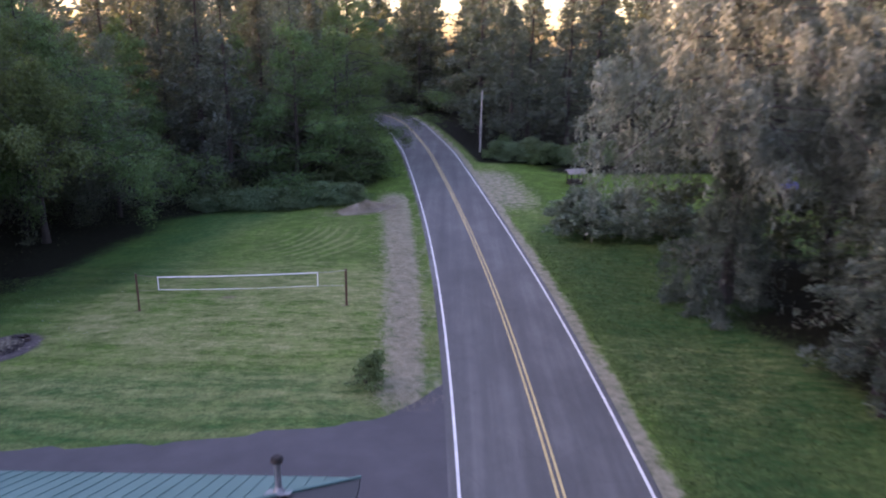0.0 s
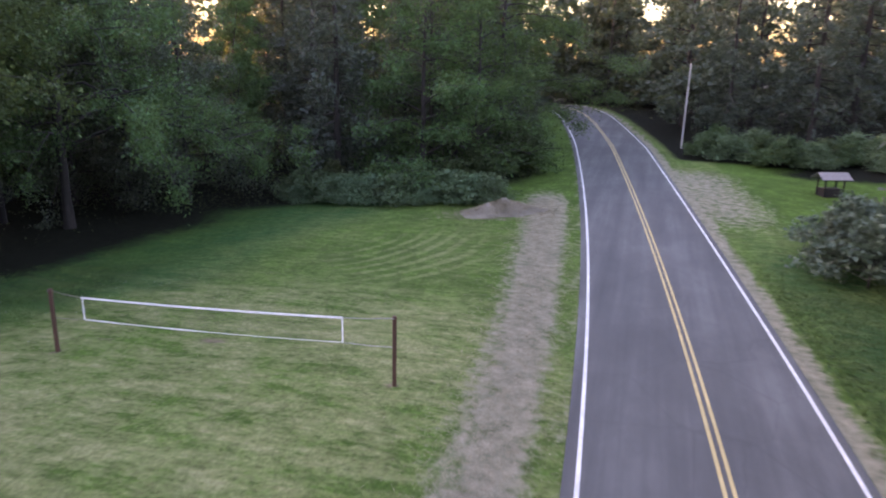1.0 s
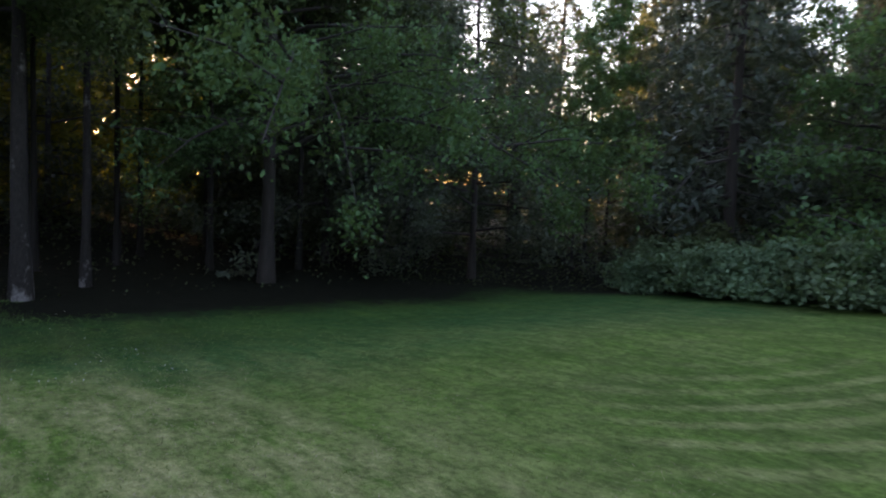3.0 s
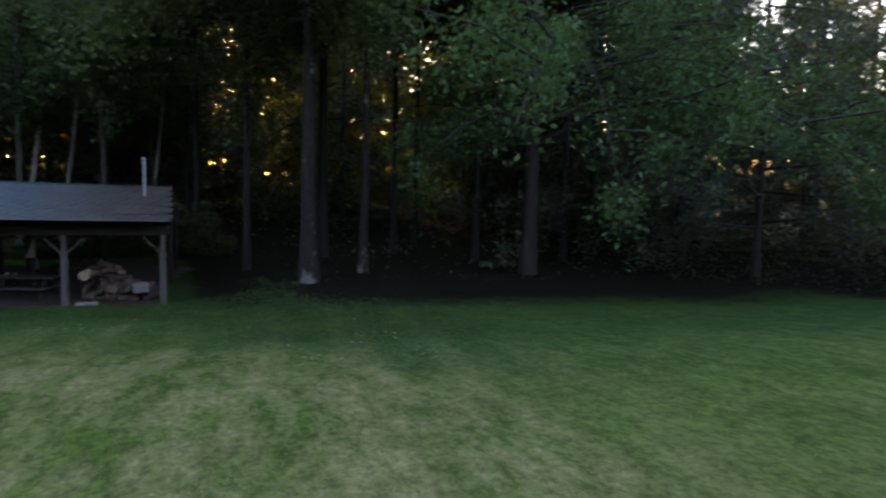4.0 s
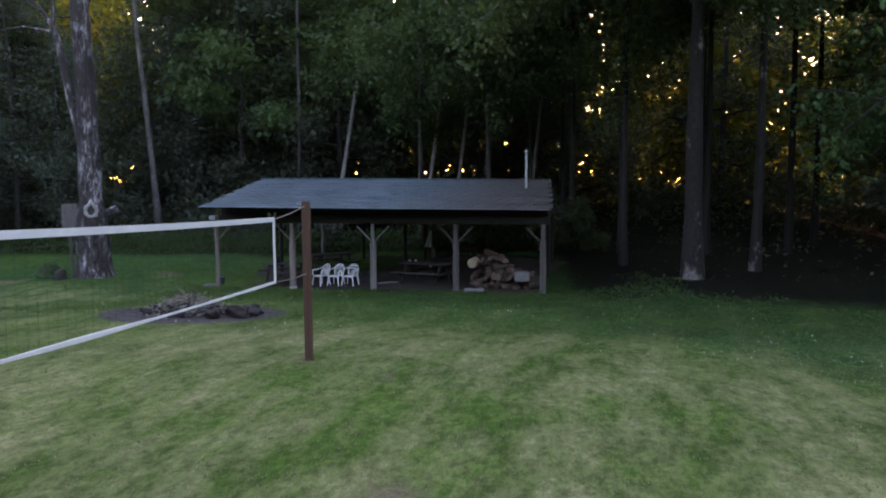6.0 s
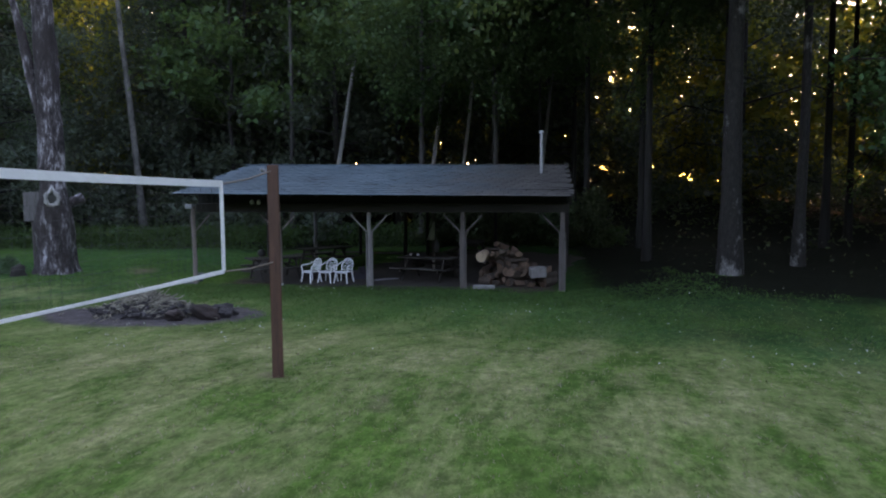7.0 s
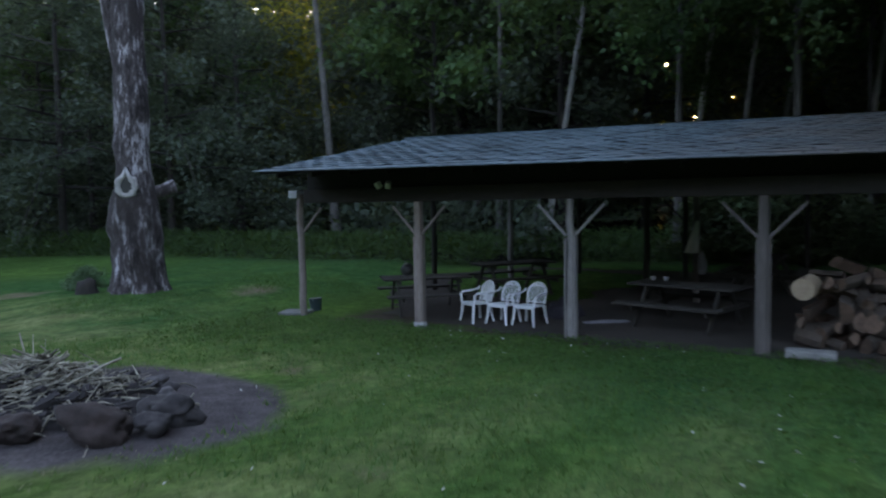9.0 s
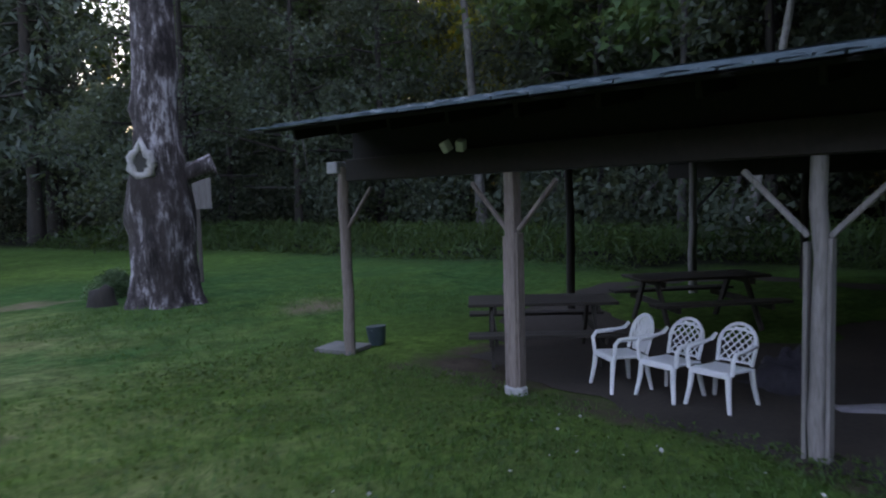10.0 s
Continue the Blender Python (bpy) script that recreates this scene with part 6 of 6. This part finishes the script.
def hay_mound():
    cx, cy = -6.2, 67.2
    g = Geo()
    n, m_, vs = 40, 14, []
    for j in range(m_ + 1):
        for i in range(n):
            f, b = j / m_, 2 * math.pi * i / n
            e = 1 + 0.18 * math.sin(2 * b + 1) + 0.1 * math.sin(5 * b)
            x, y = cx + 2.4 * e * f * math.cos(b), cy + 1.6 * e * f * math.sin(b) + 0.35 * (2.4 * e * f * math.cos(b))
            k = noise.noise(Vector((x * 1.3, y * 1.3, 2))) + 0.5 * noise.noise(Vector((x * 4, y * 4, 5)))
            vs.append((x, y, land1(x, y) - 0.02 + max(0.0, 0.95 * (1 - f) ** 1.1 * (1 + 0.5 * k))))
    g.add(vs, [(j * n + i, j * n + (i + 1) % n, (j + 1) * n + (i + 1) % n, (j + 1) * n + i) for j in range(m_) for i in range(n)], True)
    ob = tagged(part("hay_mound", g, M_HAY), "low greyish mound of dead hay at the lawn end", "mound")
    r = np.random.default_rng(15)
    q = r.normal(0, 1, (5000, 2)) * (1.5, 0.9)
    q[:, 1] += 0.35 * q[:, 0]
    rad = np.hypot(q[:, 0] / 2.9, (q[:, 1] - 0.35 * q[:, 0]) / 1.7)
    p = np.stack([cx + q[:, 0], cy + q[:, 1], land(cx + q[:, 0], cy + q[:, 1]) + 0.03 + 0.95 * np.clip(1 - rad, 0, 1) ** 1.1], -1)
    me = quads_mesh("loose_hay", leaf_quads(r, p, 0.3, droop=0.0, slim=0.08, flat=0.7, tri=True), M_STRAW, 3)
    tagged(part("loose_hay", me, None, ob), kind="stuff")


hay_mound()


def make_tarp_stack():
    g = Geo()
    g.box((2.9, 1.8, 1.44), pose(0, 0, 0.72, 0, 0, 62), 0.05)
    tagged(part("timber_stack", g, M_BEAM, m=pose(37.9, 75.0, land1(37.9, 75.0))), "low dark timber stack under a blue tarpaulin", "stack")


make_tarp_stack()


def make_house():
    h = thing("house", pose(0, 0, 0), "low house with green sheet metal roof and dark fascia", "house")
    x0, x1, ye, yr, ze, zr = -26.0, -0.67, 18.6, 13.1, 4.0, 6.0
    ang = math.degrees(math.atan2(zr - ze, ye - yr))
    ln = math.hypot(zr - ze, ye - yr)
    half = ye - yr

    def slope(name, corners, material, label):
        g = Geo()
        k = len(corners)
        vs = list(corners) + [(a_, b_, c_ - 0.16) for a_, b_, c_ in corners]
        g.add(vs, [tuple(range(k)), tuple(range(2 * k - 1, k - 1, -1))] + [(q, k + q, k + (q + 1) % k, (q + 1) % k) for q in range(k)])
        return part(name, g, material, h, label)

    for sgn in (1, -1):
        ys = yr + sgn * half
        roof = slope("roof", [(x0, ys, ze), (x1, ys, ze), (x1 - half, yr, zr), (x0 + half, yr, zr)][::sgn], M_GREEN_ROOF, "green ribbed sheet roof")
        for k in range(1, int((x1 - x0) / 0.45)):
            x = x0 + k * 0.45
            rise = min(1.0, (x - x0) / half, (x1 - x) / half)
            g = Geo()
            g.box((0.03, ln * rise, 0.03), pose(x, ys - sgn * half * rise / 2, ze + (zr - ze) * rise / 2 + 0.012, -sgn * ang))
            part("rib", g, M_GREEN_ROOF, roof)
    # The shaded look of the hip ends is put into their colour.
    slope("hip_end", [(x1, ye, ze), (x1, 2 * yr - ye, ze), (x1 - half, yr, zr)][::-1], M_BLACK, "hipped end of the roof, its shade painted black")
    slope("hip_end", [(x0, ye, ze), (x0, 2 * yr - ye, ze), (x0 + half, yr, zr)], M_BLACK, "hipped end of the roof, its shade painted black")
    g = Geo()
    g.tube([(x0 + half, yr, zr + 0.02), (x1 - half, yr, zr + 0.02)], [0.07, 0.07], 8)
    g.tube([(x1, ye, ze + 0.02), (x1 - half, yr, zr + 0.02)], [0.05, 0.05], 8)
    part("ridge_cap", g, M_GREEN_ROOF, h)
    g = Geo()
    g.box((x1 - x0 - 1.0, 2 * (ye - yr) - 1.2, 3.0), pose((x0 + x1) / 2, yr, 2.5))
    part("wall", g, M_SIDING, h)
    g = Geo()
    px, py = -2.66, 16.75
    pz = ze + (ye - py) * math.tan(radians(ang))
    g.tube([(px, py, pz - 0.1), (px, py, pz + 1.0)], [0.09, 0.09], 12)
    g.tube([(px, py, pz + 0.02), (px, py, pz + 0.22)], [0.2, 0.1], 12)
    g.box((0.7, 0.5, 0.02), pose(px, py, pz + 0.045, -ang))
    v = part("roof_vent", g, M_METAL, h, "galvanised vent pipe")
    g = Geo()
    g.tube([(px, py, pz + 1.0), (px, py, pz + 1.1), (px, py, pz + 1.16)], [0.17, 0.17, 0.1], 12)
    part("cap", g, M_BEAM, v, "rusty cap")
    rebase(h, (x0 + x1) / 2, yr)


make_house()


# ---- turf and small plants ----
def blades(name, region, count, hlo, hhi, label, material, seed, fade=0.0):
    r = np.random.default_rng(seed)
    x0, x1, y0, y1 = region
    x, y = r.uniform(x0, x1, count), r.uniform(y0, y1, count)
    keep = (wood_depth(x, y) < 0.5) & (np.hypot((x + 22.42) / 2.0, (y - 35.5) / 2.2) > r.uniform(0.82, 1.15, count)) & ~((x < -29.15) & (x > -39.6) & (y > 32.4) & (y < 44))
    off = x - road_x(y)
    keep &= (off < -7.6) | (off > 4.8)
    if fade:
        edge = np.minimum(np.minimum(x - x0, x1 - x), np.minimum(y - y0, y1 - y)) / fade + 0.35 * np.sin(x * 1.3 + np.sin(y)) + 0.35 * np.sin(y * 1.1 + x * 0.4)
        keep &= r.uniform(0, 1, count) < smooth01(edge, 0, 1)
    x, y = x[keep], y[keep]
    n = len(x)
    z = land(x, y)
    k = 3
    bx = np.repeat(x, k) + r.normal(0, 0.03, n * k)
    by = np.repeat(y, k) + r.normal(0, 0.03, n * k)
    bz = np.repeat(z, k) - 0.01
    az = r.uniform(0, 6.283, n * k)
    h = r.uniform(hlo, hhi, n * k)
    w = r.uniform(0.004, 0.009, n * k)
    lean = r.normal(0, 0.5, (n * k, 2)) * h[:, None]
    p0 = np.stack([bx - w * np.cos(az), by - w * np.sin(az), bz], -1)
    p1 = np.stack([bx + w * np.cos(az), by + w * np.sin(az), bz], -1)
    p2 = np.stack([bx + lean[:, 0], by + lean[:, 1], bz + h], -1)
    me = quads_mesh(name, np.stack([p0, p1, p2], 1).reshape(-1, 3), material, 3)
    tagged(new(name, me), label, "grass", kind="stuff")


blades("lawn_grass", (-26, -10, 33, 54), 13000, 0.02, 0.05, "short mown green grass blades of the lawn", M_GRASS, 3)
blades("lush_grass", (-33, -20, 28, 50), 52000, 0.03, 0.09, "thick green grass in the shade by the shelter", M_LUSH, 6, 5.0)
blades("dry_grass", (-22, -6, 34, 52), 12000, 0.015, 0.045, "dry straw-coloured grass blades in the lawn", M_STRAW, 4, 5.0)


def roadside_hay():
    """Clods and dead grass on the strip beside the road."""
    r = np.random.default_rng(9)
    n = 24000
    y = r.uniform(28, 72, n)
    off = -(6.1 + 0.9 * r.normal(0, 1, n) + 0.02 * (y - 40))
    off = np.minimum(off, -4.1)
    x = road_x(y) + off
    p = np.stack([x, y, land(x, y) + r.uniform(0.0, 0.05, n)], -1)
    me = quads_mesh("dead_grass", leaf_quads(r, p, 0.12, droop=0.0, slim=0.12, flat=0.85, tri=True), M_STRAW, 3)
    tagged(new("dead_grass", me), "dead cut grass and clods beside the road", "grass", kind="stuff")


roadside_hay()


def clover():
    """Low broad leaves among the grass before the shelter."""
    r = np.random.default_rng(14)
    n = 34000
    x, y = r.uniform(-29.15, -24.5, n), r.uniform(31.5, 45, n)
    thick = 0.5 + 0.5 * np.sin(x * 2.1 + 1.5 * np.sin(y * 1.3)) * np.sin(y * 1.9 + x * 0.7)
    keep = r.uniform(0, 1, n) < (0.12 + 0.75 * thick) * smooth01(-x, 24.5, 28)
    keep &= np.hypot((x + 22.4) / 2.15, (y - 35.5) / 2.35) > 1.05
    x, y, thick = x[keep], y[keep], thick[keep]
    p = np.stack([x, y, land(x, y) + r.uniform(0.01, 0.05, len(x)) * (0.5 + thick)], -1)
    me = quads_mesh("clover", leaf_quads(r, p, 0.042, droop=-0.1, slim=0.7, flat=0.7, tri=True), M_CLOVER, 3)
    tagged(new("clover", me), "low green clover leaves among the shaded grass", "clover", kind="stuff")


clover()


def daisies():
    r = np.random.default_rng(12)
    n = 640
    x, y = r.uniform(-28.7, -18.5, n), r.uniform(36, 49, n)
    keep = r.uniform(0, 1, n) < 0.2 + 0.6 * smooth01(np.sin(x * 0.7) * np.sin(y * 0.6 + 1), 0, 0.6)
    x, y = x[keep], y[keep]
    p = np.stack([x, y, land(x, y) + 0.05], -1)
    me = quads_mesh("daisies", leaf_quads(r, p, 0.036, droop=0.0, slim=0.9, flat=0.9), M_PETAL)
    tagged(new("daisies", me), "small white clover flowers dotted in the lawn", "flowers", kind="stuff")


daisies()


def verge_grass():
    """Longer grass on the east verge and along the wood edge."""
    r = np.random.default_rng(13)
    n = 74000
    y = r.uniform(8, 62, n)
    off = r.uniform(4.6, 19, n)
    keep = r.uniform(0, 1, n) < (1 - smooth01(off + 1.2 * np.sin(y * 0.8), 11, 18)) * smooth01(y, 8, 16) * (1 - smooth01(y, 54, 62))
    y, off = y[keep], off[keep]
    x = road_x(y) + off
    p = np.stack([x, y, land(x, y) + 0.06], -1)
    me = quads_mesh("verge_grass", leaf_quads(r, p, 0.24, droop=-0.5, slim=0.12, flat=0.2, tri=True), M_TALL, 3)
    tagged(new("verge_grass", me), "long rough green grass on the road verge", "grass", kind="stuff")


verge_grass()
